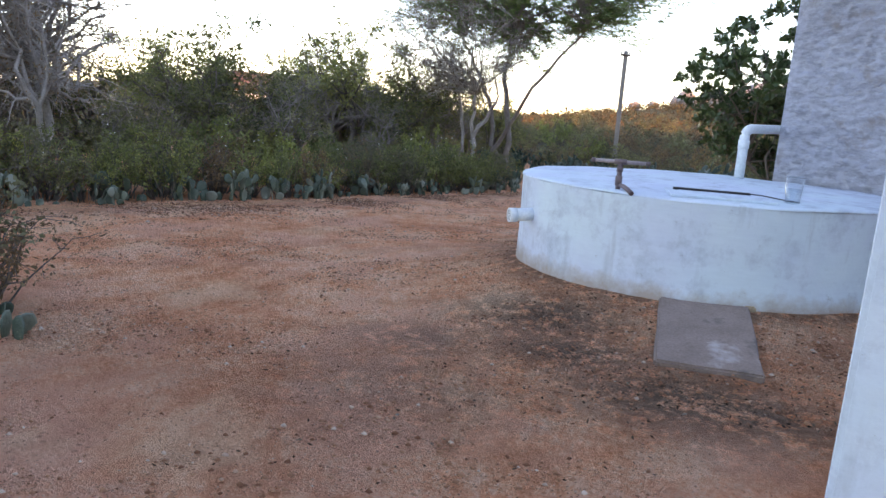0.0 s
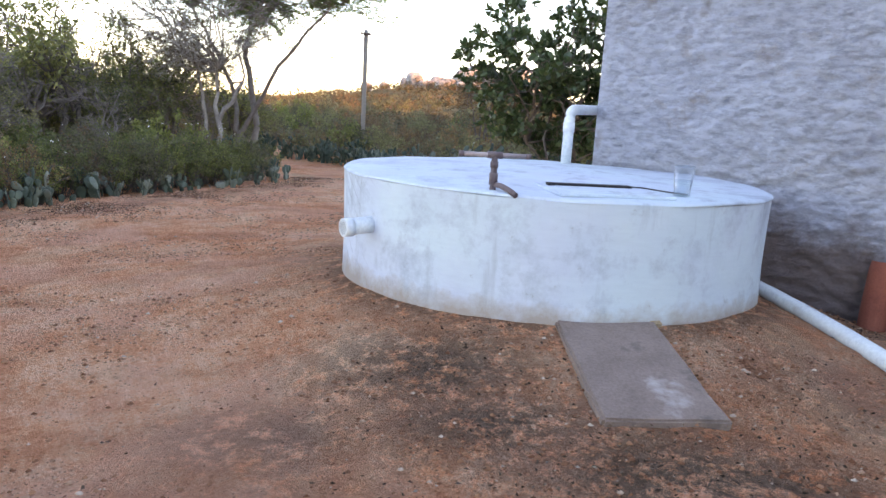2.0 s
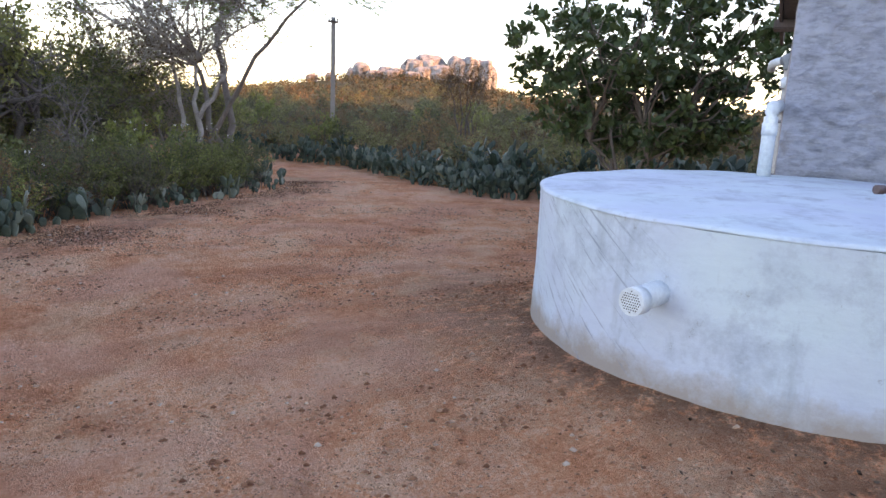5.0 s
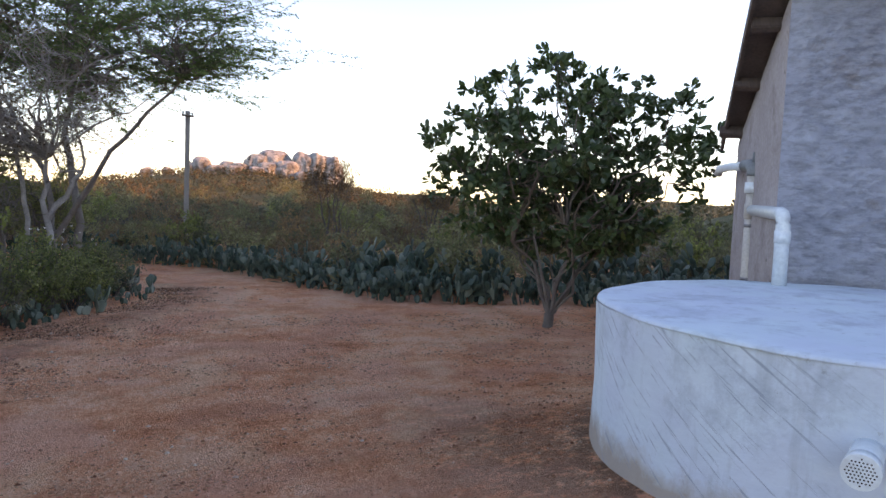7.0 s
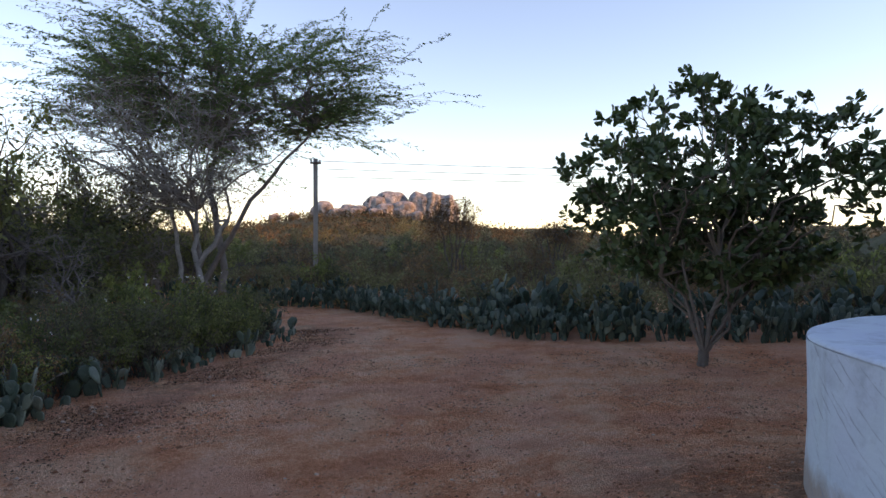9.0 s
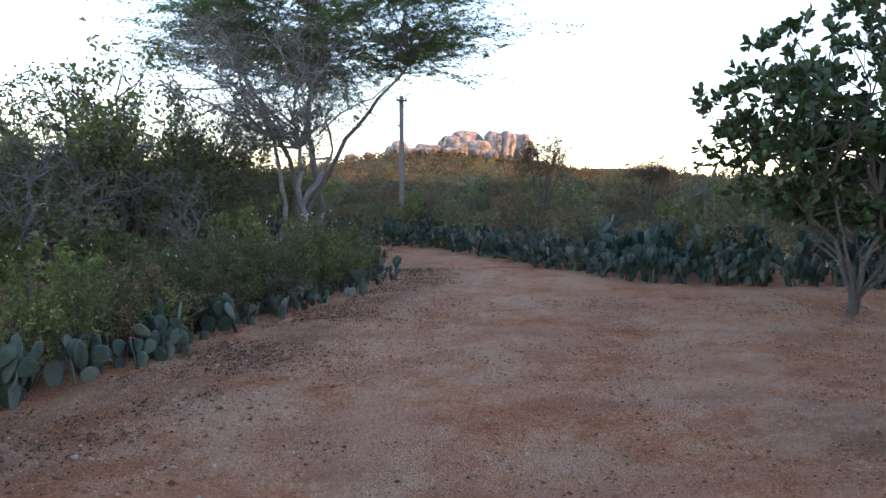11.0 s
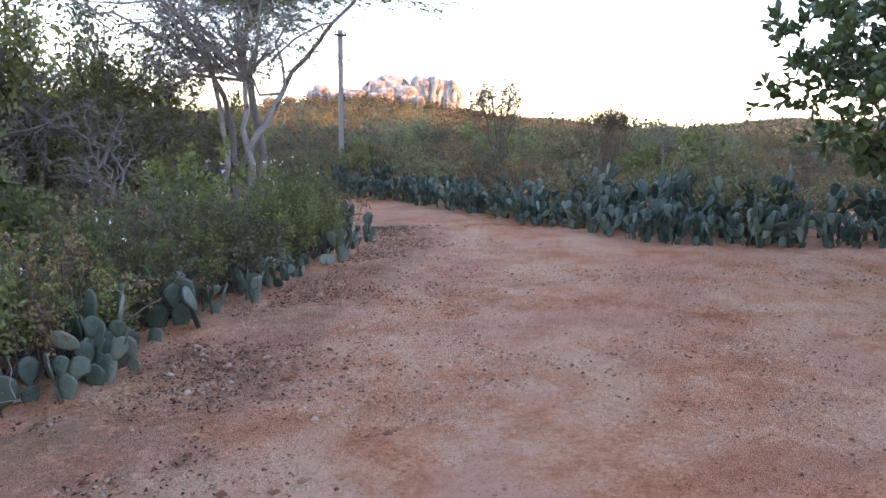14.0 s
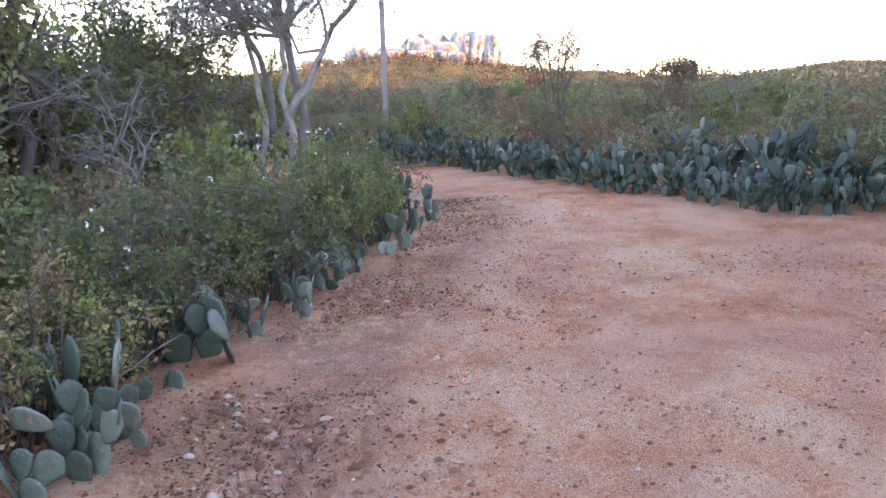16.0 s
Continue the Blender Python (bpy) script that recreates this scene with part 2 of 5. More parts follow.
def roughcast_material():
    m, nt, ln, bs = shader("roughcast_plaster")
    col = ramp(nt, ln, noise_tex(nt, ln, 1.4, 6.0, 0.65), [(0.3, (0.302, 0.332, 0.393)), (0.5, (0.399, 0.442, 0.523)), (0.72, (0.484, 0.546, 0.638))])
    trowel = noise_tex(nt, ln, 9.0, 6.0, 0.7, stretch=(1, 1, 2.6))
    col = blend(nt, ln, 0.36, col, ramp(nt, ln, trowel, [(0.38, (0.19, 0.20, 0.23)), (0.56, (0.53, 0.59, 0.68))]))
    col = blend(nt, ln, ramp(nt, ln, noise_tex(nt, ln, 2.3, 7.0, 0.7), [(0.58, (0, 0, 0)), (0.7, (0.725, 0.780, 0.814))]), col, (0.302, 0.260, 0.244))
    tc = nt.new("ShaderNodeTexCoord")
    sep = nt.new("ShaderNodeSeparateXYZ")
    ln.new(tc.outputs["Object"], sep.inputs["Vector"])
    add = nt.new("ShaderNodeMath")
    add.operation = "MULTIPLY_ADD"
    ln.new(noise_tex(nt, ln, 2.5, 7.0, 0.7), add.inputs[0])
    add.inputs[1].default_value = -0.9
    ln.new(sep.outputs["Z"], add.inputs[2])
    col = blend(nt, ln, ramp(nt, ln, add.outputs["Value"], [(0.02, (0.9, 0.9, 0.9)), (0.34, (0, 0, 0))]), col, (0.15, 0.105, 0.095))
    ln.new(col, bs.inputs["Base Color"])
    bs.inputs["Roughness"].default_value = 0.95
    tc2 = nt.new("ShaderNodeTexCoord")
    mp = nt.new("ShaderNodeMapping")
    mp.inputs["Scale"].default_value = (1.0, 1.0, 1.7)
    ridge = nt.new("ShaderNodeTexNoise")
    ridge.noise_type = "RIDGED_MULTIFRACTAL"
    ridge.inputs["Scale"].default_value, ridge.inputs["Detail"].default_value, ridge.inputs["Roughness"].default_value = 6.0, 6.0, 0.6
    ridge.inputs["Distortion"].default_value = 0.6
    ln.new(tc2.outputs["Object"], mp.inputs["Vector"])
    ln.new(mp.outputs["Vector"], ridge.inputs["Vector"])
    bump(nt, ln, bs, [(ridge.outputs["Fac"], 0.8, 0.05), (trowel, 0.7, 0.06), (noise_tex(nt, ln, 24.0, 6.0, 0.75), 0.9, 0.03)])
    return m


SOIL = soil_material()
LIME = limewash_material()
LIME_TOP = limewash_material("limewash_lid", foot=False)
ROUGH = roughcast_material()
BARE_PLASTER = plain("bare_plaster", (0.30, 0.265, 0.26), (0.42, 0.385, 0.385), 1.6, 0.95, 30.0, 0.7, 0.012, patches=[(2.6, 0.55, 0.68, (0.24, 0.205, 0.195)), (9.0, 0.64, 0.7, (0.17, 0.15, 0.145))])
WHITE_PAINT = plain("white_paint", (0.68, 0.72, 0.78), (0.78, 0.80, 0.83), 3.0, 0.7, 80.0, 0.15, patches=[(14.0, 0.68, 0.74, (0.35, 0.34, 0.33))])
CEMENT = plain("cement", (0.18, 0.125, 0.10), (0.30, 0.22, 0.185), 3.5, 0.9, 70.0, 0.5, patches=[(1.8, 0.6, 0.68, (0.44, 0.39, 0.36)), (5.0, 0.6, 0.72, (0.13, 0.10, 0.085))])
MORTAR = plain("mortar", (0.30, 0.21, 0.13), (0.46, 0.36, 0.25), 9.0, 0.95, 60.0, 0.6)
PVC = plain("white_pvc", (0.58, 0.69, 0.74), (0.70, 0.79, 0.82), 4.0, 0.38, 40.0, 0.05, patches=[(6.0, 0.6, 0.75, (0.48, 0.50, 0.50))])
PVC_OLD = plain("weathered_pvc", (0.42, 0.40, 0.36), (0.58, 0.56, 0.52), 4.0, 0.5, 40.0, 0.1)
PVC_BROWN = plain("brown_pvc", (0.085, 0.058, 0.06), (0.17, 0.125, 0.13), 9.0, 0.5, 60.0, 0.1)
PVC_FADED = plain("faded_pvc", (0.22, 0.18, 0.185), (0.40, 0.35, 0.35), 9.0, 0.6, 60.0, 0.1)
GREY_PVC = plain("grey_pvc", (0.16, 0.19, 0.2), (0.22, 0.25, 0.26), 5.0, 0.45)
# Near-black for openings: the shade inside them is put into the colour.
DARK = plain("opening_black", (0.012, 0.012, 0.014), (0.02, 0.02, 0.022), 5.0, 0.9)
TERRACOTTA = plain("terracotta", (0.22, 0.05, 0.032), (0.33, 0.09, 0.055), 5.0, 0.85, 60.0, 0.35, patches=[(7.0, 0.6, 0.72, (0.16, 0.07, 0.055))])
OLD_TILE = plain("old_roof_tile", (0.10, 0.06, 0.05), (0.22, 0.13, 0.10), 4.0, 0.9, 50.0, 0.4)
OLD_WOOD = plain("old_wood", (0.07, 0.05, 0.042), (0.14, 0.10, 0.085), 4.0, 0.85, 40.0, 0.4, stretch=(1, 1, 0.2))
POLE_CEMENT = plain("pole_concrete", (0.22, 0.20, 0.18), (0.32, 0.30, 0.27), 2.0, 0.9)
METAL = plain("dull_metal", (0.18, 0.18, 0.19), (0.3, 0.3, 0.31), 6.0, 0.5, metal=0.8)
WIRE = plain("wire", (0.03, 0.03, 0.03), (0.05, 0.05, 0.05), 3.0, 0.6)
BARK_PALE = plain("pale_bark", (0.20, 0.175, 0.155), (0.42, 0.38, 0.34), 5.0, 0.9, 35.0, 0.6, 0.01, patches=[(4.0, 0.6, 0.68, (0.12, 0.10, 0.085))])
BARK_DARK = plain("dark_bark", (0.075, 0.06, 0.05), (0.17, 0.14, 0.12), 6.0, 0.9, 40.0, 0.6, 0.01)
BARK_MID = plain("brown_grey_bark", (0.10, 0.08, 0.07), (0.20, 0.17, 0.145), 6.0, 0.9, 40.0, 0.6, 0.01)
BARK_GREY = plain("grey_bark", (0.14, 0.12, 0.105), (0.27, 0.24, 0.215), 6.0, 0.9, 40.0, 0.6, 0.01)
ROCK = plain("granite", (0.23, 0.225, 0.22), (0.47, 0.45, 0.43), 0.35, 0.9, 2.0, 0.9, 0.35, patches=[(0.45, 0.50, 0.64, (0.13, 0.115, 0.105)), (1.1, 0.6, 0.66, (0.07, 0.06, 0.055))])
STONE = leaf_mat("pebble_stone", (0.24, 0.085, 0.045), (0.56, 0.25, 0.14), (0.78, 0.58, 0.44), 0.14, 0.95, 0.0, "island")
LITTER = leaf_mat("dry_leaf", (0.06, 0.035, 0.025), (0.17, 0.11, 0.08), (0.40, 0.33, 0.27), 0.06, 0.9, 0.1, "island")
ACACIA_LEAF = leaf_mat("acacia_leaf", (0.07, 0.14, 0.055), (0.18, 0.28, 0.10), (0.30, 0.38, 0.13), 0.15, through=0.4)
CASHEW_LEAF = leaf_mat("cashew_leaf", (0.03, 0.068, 0.028), (0.075, 0.13, 0.045), (0.19, 0.22, 0.07), 0.12, 0.4, 0.2)
SHRUB_LEAF = leaf_mat("shrub_leaf", (0.10, 0.14, 0.045), (0.30, 0.335, 0.11), (0.52, 0.48, 0.16), 0.12, through=0.4)
SHRUB_DRY = leaf_mat("dry_shrub_leaf", (0.16, 0.10, 0.06), (0.31, 0.21, 0.12), (0.44, 0.34, 0.19), 0.15, 0.8)
SHRUB_GREY = leaf_mat("greyish_shrub_leaf", (0.13, 0.14, 0.075), (0.26, 0.265, 0.155), (0.42, 0.37, 0.23), 0.15, 0.7, 0.3)
TREE_LEAF = leaf_mat("tree_leaf", (0.11, 0.14, 0.05), (0.28, 0.29, 0.105), (0.42, 0.39, 0.16), 0.15, through=0.4)
GRASS_LEAF = leaf_mat("dry_grass", (0.16, 0.145, 0.07), (0.32, 0.28, 0.15), (0.44, 0.38, 0.22), 0.2, 0.8)
FAR_DRY = leaf_mat("far_dry_leaf", (0.07, 0.058, 0.042), (0.135, 0.108, 0.075), (0.20, 0.15, 0.10), 0.15, 0.9, 0.2)
FAR_GREEN = leaf_mat("far_green_leaf", (0.055, 0.068, 0.05), (0.115, 0.128, 0.095), (0.18, 0.17, 0.125), 0.15, 0.9, 0.2)
FLOWER = plain("white_petal", (0.7, 0.7, 0.68), (0.8, 0.8, 0.78), 10.0, 0.7)


def pad_material(name, dark, light, pale):
    m, nt, ln, bs = shader(name)
    rnd = nt.new("ShaderNodeObjectInfo").outputs["Random"]
    col = ramp(nt, ln, rnd, [(0.0, dark), (0.62, light), (1.0, pale)])
    col = blend(nt, ln, 0.45, col, ramp(nt, ln, noise_tex(nt, ln, 7.0, 5.0), [(0.35, dark), (0.7, light)]))
    col = blend(nt, ln, ramp(nt, ln, noise_tex(nt, ln, 14.0, 6.0, 0.7), [(0.62, (0, 0, 0)), (0.7, (0.6, 0.6, 0.6))]), col, (0.20, 0.18, 0.14))
    vo = nt.new("ShaderNodeTexVoronoi")
    vo.inputs["Scale"].default_value = 28.0
    tc = nt.new("ShaderNodeTexCoord")
    ln.new(tc.outputs["Object"], vo.inputs["Vector"])
    col = blend(nt, ln, ramp(nt, ln, vo.outputs["Distance"], [(0.08, (0.7, 0.7, 0.7)), (0.2, (0, 0, 0))]), col, (0.30, 0.29, 0.23))
    ln.new(col, bs.inputs["Base Color"])
    bs.inputs["Roughness"].default_value = 0.55
    bump(nt, ln, bs, [(noise_tex(nt, ln, 9.0, 4.0), 0.3, 0.02), (vo.outputs["Distance"], 0.3, 0.01)])
    return m


PAD = pad_material("cactus_pad", (0.032, 0.062, 0.044), (0.105, 0.155, 0.11), (0.36, 0.39, 0.31))
PAD_BLUE = pad_material("blue_cactus_pad", (0.016, 0.042, 0.030), (0.046, 0.092, 0.066), (0.24, 0.29, 0.22))


# ---- helpers of this scene ----
def mesh_from(name, verts, faces, material, smooth=False):
    """A mesh from an array of corners and lists of faces."""
    me = bpy.data.meshes.new(name)
    verts = np.asarray(verts, dtype=np.float32)
    if isinstance(faces, np.ndarray):
        k = faces.shape[1]
        me.vertices.add(len(verts))
        me.vertices.foreach_set("co", verts.ravel())
        me.loops.add(faces.size)
        me.loops.foreach_set("vertex_index", faces.astype(np.int32).ravel())
        me.polygons.add(len(faces))
        me.polygons.foreach_set("loop_start", np.arange(0, faces.size, k, dtype=np.int32))
        me.update(calc_edges=True)
        me.validate()
    else:
        me.from_pydata([tuple(v) for v in verts], [], faces)
    if smooth:
        me.polygons.foreach_set("use_smooth", np.ones(len(me.polygons), dtype=bool))
    me.materials.append(material)
    return me


def link(name, me, parent=None, label="", m=None):
    ob = new(name, me)
    if parent is not None:
        ob.parent = parent
    if m is not None:
        ob.matrix_basis = m
    if label:
        tagged(ob, label)
    return ob


def part(name, bm, material, parent, label="", m=None, smooth=False):
    me = bpy.data.meshes.new(name)
    bm.to_mesh(me)
    bm.free()
    if smooth:
        me.polygons.foreach_set("use_smooth", np.ones(len(me.polygons), dtype=bool))
    me.materials.append(material)
    return link(name, me, parent, label, m)


def thing(name, label, category, m=None, group="", kind=""):
    ob = tagged(new(name), label, category, group, kind)
    if m is not None:
        ob.matrix_basis = m
    return ob


def box(sx, sy, sz, bevel=0.0, at=(0, 0, 0)):
    """A box with rounded edges, its foot's middle at the origin of at."""
    bm = bmesh.new()
    bmesh.ops.create_cube(bm, size=1.0, matrix=Matrix.Translation((at[0], at[1], at[2] + sz / 2)) @ Matrix.Diagonal((sx, sy, sz, 1)))
    if bevel:
        bmesh.ops.bevel(bm, geom=bm.edges[:], offset=bevel, segments=2, affect="EDGES")
    return bm


def sweep(points, radii, sides=8, cap=True):
    """Tube along points: corners and faces."""
    pts = [Vector(p) for p in points]
    verts, faces = [], []
    ref = Vector((0.31, 0.17, 0.93)).normalized()
    for i, p in enumerate(pts):
        d = (pts[min(i + 1, len(pts) - 1)] - pts[max(i - 1, 0)])
        d = d.normalized() if d.length > 1e-9 else Vector((0, 0, 1))
        a = d.cross(ref)
        if a.length < 0.05:
            a = d.cross(Vector((1, 0, 0)))
        a.normalize()
        b = d.cross(a)
        r = float(radii[i]) if isinstance(radii, (list, tuple)) else radii
        for k in range(sides):
            w = 2 * math.pi * k / sides
            verts.append(p + r * (math.cos(w) * a + math.sin(w) * b))
    for i in range(len(pts) - 1):
        for k in range(sides):
            k2 = (k + 1) % sides
            faces.append((i * sides + k, i * sides + k2, (i + 1) * sides + k2, (i + 1) * sides + k))
    if cap:
        faces.append(tuple(range(sides))[::-1])
        faces.append(tuple((len(pts) - 1) * sides + k for k in range(sides)))
    return verts, faces


def tube(points, radius, sides=16):
    v, f = sweep(points, radius, sides)
    bm = bmesh.new()
    vs = [bm.verts.new(p) for p in v]
    for q in f:
        bm.faces.new([vs[k] for k in q])
    bmesh.ops.recalc_face_normals(bm, faces=bm.faces[:])
    for face in bm.faces:
        face.smooth = len(face.verts) == 4
    return bm


def bend(a, b, c, r, n=6):
    """Points of a rounded corner a-b-c."""
    a, b, c = Vector(a), Vector(b), Vector(c)
    p, q = b + (a - b).normalized() * r, b + (c - b).normalized() * r
    return [p.lerp(b, t).lerp(b.lerp(q, t), t) for t in [i / n for i in range(n + 1)]]


# ---- terrain ----
CX, CY, CR, CTOP = 0.05, 6.77, 1.62, 1.0

def ground_z(x, y):
    """Height of the ground: a gentle fall away from the house, the mound round the cistern, the hill, the far ridges
    and an unseen ridge added to shade the yard.
    """
    x, y = np.asarray(x, float), np.asarray(y, float)
    xe = 10 * np.tanh(x / 10)
    ye = np.where(y < 16, np.maximum(y, -4), 16 + 7 * np.tanh((y - 16) / 7))
    z = 0.094 + 0.0116 * xe - 0.029 * ye
    z = z + 0.53 * np.exp(-((x - 0.05) ** 2 + (y - 6.77) ** 2) / 5.06)
    z = z - 0.16 * np.exp(-((x - 3.0) ** 2 + (y - 6.6) ** 2) / 1.4)
    z = z - 0.035 * np.exp(-((x - 1.0) ** 2 + (y - 4.84) ** 2) / 0.02)
    r = np.hypot(x + 4, y - 5)
    far = np.clip((r - 26) / 40, 0, 1)
    z = z + far * (0.4 * np.sin(x * 0.09 + 1) * np.cos(y * 0.07))
    z = z + 4.8 * np.exp(-(((x - 5) / 24) ** 2 + ((y - 116) / 22) ** 2))
    z = z + 1.4 * np.exp(-(((x + 14) / 26) ** 2 + ((y - 105) / 24) ** 2))
    # Unseen ridge added on the sun's side to keep low sun off the yard.
    u = (x - 46) * 0.94 - (y + 16.5) * 0.34
    v = (x - 46) * 0.34 + (y + 16.5) * 0.94
    z = z + 27.0 * np.exp(-((u / 13) ** 2 + ((v - 16) / 78) ** 8))
    z = z + np.clip((r - 220) / 500, 0, 1) * (9 + 8 * np.sin(np.arctan2(x, y) * 9 + 0.6) + 5 * np.sin(np.arctan2(x, y) * 23))
    return z


def gz(x, y):
    return float(ground_z(x, y))


def spaced(lo, hi, step, reach):
    core = list(np.arange(lo, hi, step))
    out, s, p = [], step, hi
    while p < reach:
        out.append(p)
        s *= 1.16
        p += s
    out.append(reach)
    back, s, p = [], step, lo
    while p > -reach:
        s *= 1.16
        p -= s
        back.append(max(p, -reach))
    return np.array(sorted(set(back)) + core + out)


def build_ground():
    xs, ys = spaced(-9.0, 4.5, 0.075, 1800), spaced(-1.0, 20.0, 0.085, 1800)
    gx, gy = np.meshgrid(xs, ys)
    z = ground_z(gx, gy)
    near = (np.abs(gx + 2) < 12) & (np.abs(gy - 9) < 16)
    rng = np.random.RandomState(5)
    rough = np.zeros_like(z)
    for lam, amp in ((2.6, 0.012), (1.1, 0.006), (0.45, 0.006), (0.22, 0.005)):
        for _ in range(5):
            a = rng.rand() * 6.28
            rough += amp * 0.5 * np.sin((gx * math.cos(a) + gy * math.sin(a)) * 6.28 / lam / (0.8 + 0.4 * rng.rand()) + rng.rand() * 6.28)
    rough += rng.randn(*z.shape) * 0.004
    rough *= np.clip((np.hypot(gx - CX, gy - CY) - 1.5) / 1.2, 0.2, 1)
    z = z + np.where(near, rough, 0)
    n, m = z.shape
    idx = np.arange(n * m).reshape(n, m)
    faces = np.stack([idx[:-1, :-1], idx[:-1, 1:], idx[1:, 1:], idx[1:, :-1]], -1).reshape(-1, 4)
    me = mesh_from("ground", np.stack([gx, gy, z], -1).reshape(-1, 3), faces, SOIL, smooth=True)
    litter = np.zeros_like(z)
    for px, py, sx, sy, k in ((0.1, 3.75, 0.85, 0.6, 1.0), (-0.85, 4.7, 0.75, 0.55, 1.0), (-0.6, 4.15, 0.7, 0.4, 1.0), (-1.5, 4.0, 0.6, 0.4, 0.7), (0.35, 3.7, 0.8, 0.45, 1.0), (1.2, 4.6, 0.7, 0.9, 0.55), (2.6, 6.3, 0.5, 1.2, 0.8), (-1.4, 3.3, 1.0, 0.7, 0.5), (-1.7, 7.6, 0.6, 1.6, 0.6)):
        litter = np.maximum(litter, k * np.exp(-((gx - px) / sx) ** 2 - ((gy - py) / sy) ** 2))
    sand = np.zeros_like(z)
    # The same mask also darkens a ring of soil round the tank's foot.
    litter = np.maximum(litter, 0.8 * np.exp(-((np.hypot(gx - CX, gy - CY) - CR) / 0.28) ** 2))
    for (ax, ay), (bx, by) in zip(LEFT_HEDGE[:-1], LEFT_HEDGE[1:]):
        t = np.clip(((gx - ax) * (bx - ax) + (gy - ay) * (by - ay)) / ((bx - ax) ** 2 + (by - ay) ** 2), 0, 1)
        d = np.hypot(gx - ax - t * (bx - ax), gy - ay - t * (by - ay))
        side = ((gx - ax) * (by - ay) - (gy - ay) * (bx - ax)) / math.hypot(bx - ax, by - ay)
        litter = np.maximum(litter, 0.42 * np.exp(-((d - 0.72) / 0.42) ** 2) * (side > 0))
        sand = np.maximum(sand, 0.75 * np.exp(-((d - 0.28) / 0.2) ** 2) * (side > 0) * np.clip(0.5 + 1.2 * np.sin(gy * 2.3) * np.sin(gx * 1.7 + gy), 0, 1))
    at = me.attributes.new("litter", "FLOAT", "POINT")
    at.data.foreach_set("value", litter.ravel().astype(np.float32))
    at = me.attributes.new("sand", "FLOAT", "POINT")
    at.data.foreach_set("value", sand.ravel().astype(np.float32))
    # Three soft patches where the soil is darker.
    dark_soil = np.exp(-((gx - 0.4) / 2.4) ** 2 - ((gy - 1.4) / 1.2) ** 2) + 0.9 * np.exp(-((gx + 3.2) / 1.4) ** 2 - ((gy - 2.6) / 1.2) ** 2) + 0.7 * np.exp(-((gx - 2.2) / 0.9) ** 2 - ((gy - 5.2) / 1.6) ** 2)
    at = me.attributes.new("dark_soil", "FLOAT", "POINT")
    at.data.foreach_set("value", np.clip(dark_soil, 0, 1).ravel().astype(np.float32))
    cover = np.clip((np.hypot(gx + 3, gy - 9) - 19) / 14, 0, 1)
    at = me.attributes.new("scrub", "FLOAT", "POINT")
    at.data.foreach_set("value", cover.ravel().astype(np.float32))
    return tagged(new("ground", me), "red bare earth yard with dark leaf litter and grit", "ground", kind="structure")


LEFT_HEDGE = [(-9.6, 5.2), (-8.5, 7.3), (-7.9, 9.0), (-7.25, 10.2), (-6.75, 11.5), (-6.35, 12.6), (-5.85, 14.1), (-5.0, 16.1), (-4.35, 18.2), (-4.5, 19.6)]
RIGHT_HEDGE = [(9.5, 14.3), (5.8, 14.8), (3.4, 15.2), (1.4, 15.7), (-0.3, 16.7), (-1.4, 19.5), (-3.2, 24.2), (-6.0, 26.5), (-9.0, 27.5)]
build_ground()


# ---- cistern ----

def lathe(profile, sides, bm=None):
    bm = bm or bmesh.new()
    rings = []
    for r, z in profile:
        rings.append([bm.verts.new((r * math.cos(2 * math.pi * k / sides), r * math.sin(2 * math.pi * k / sides), z)) for k in range(sides)])
    for a, b in zip(rings[:-1], rings[1:]):
        for k in range(sides):
            bm.faces.new((a[k], a[(k + 1) % sides], b[(k + 1) % sides], b[k]))
    return bm, rings


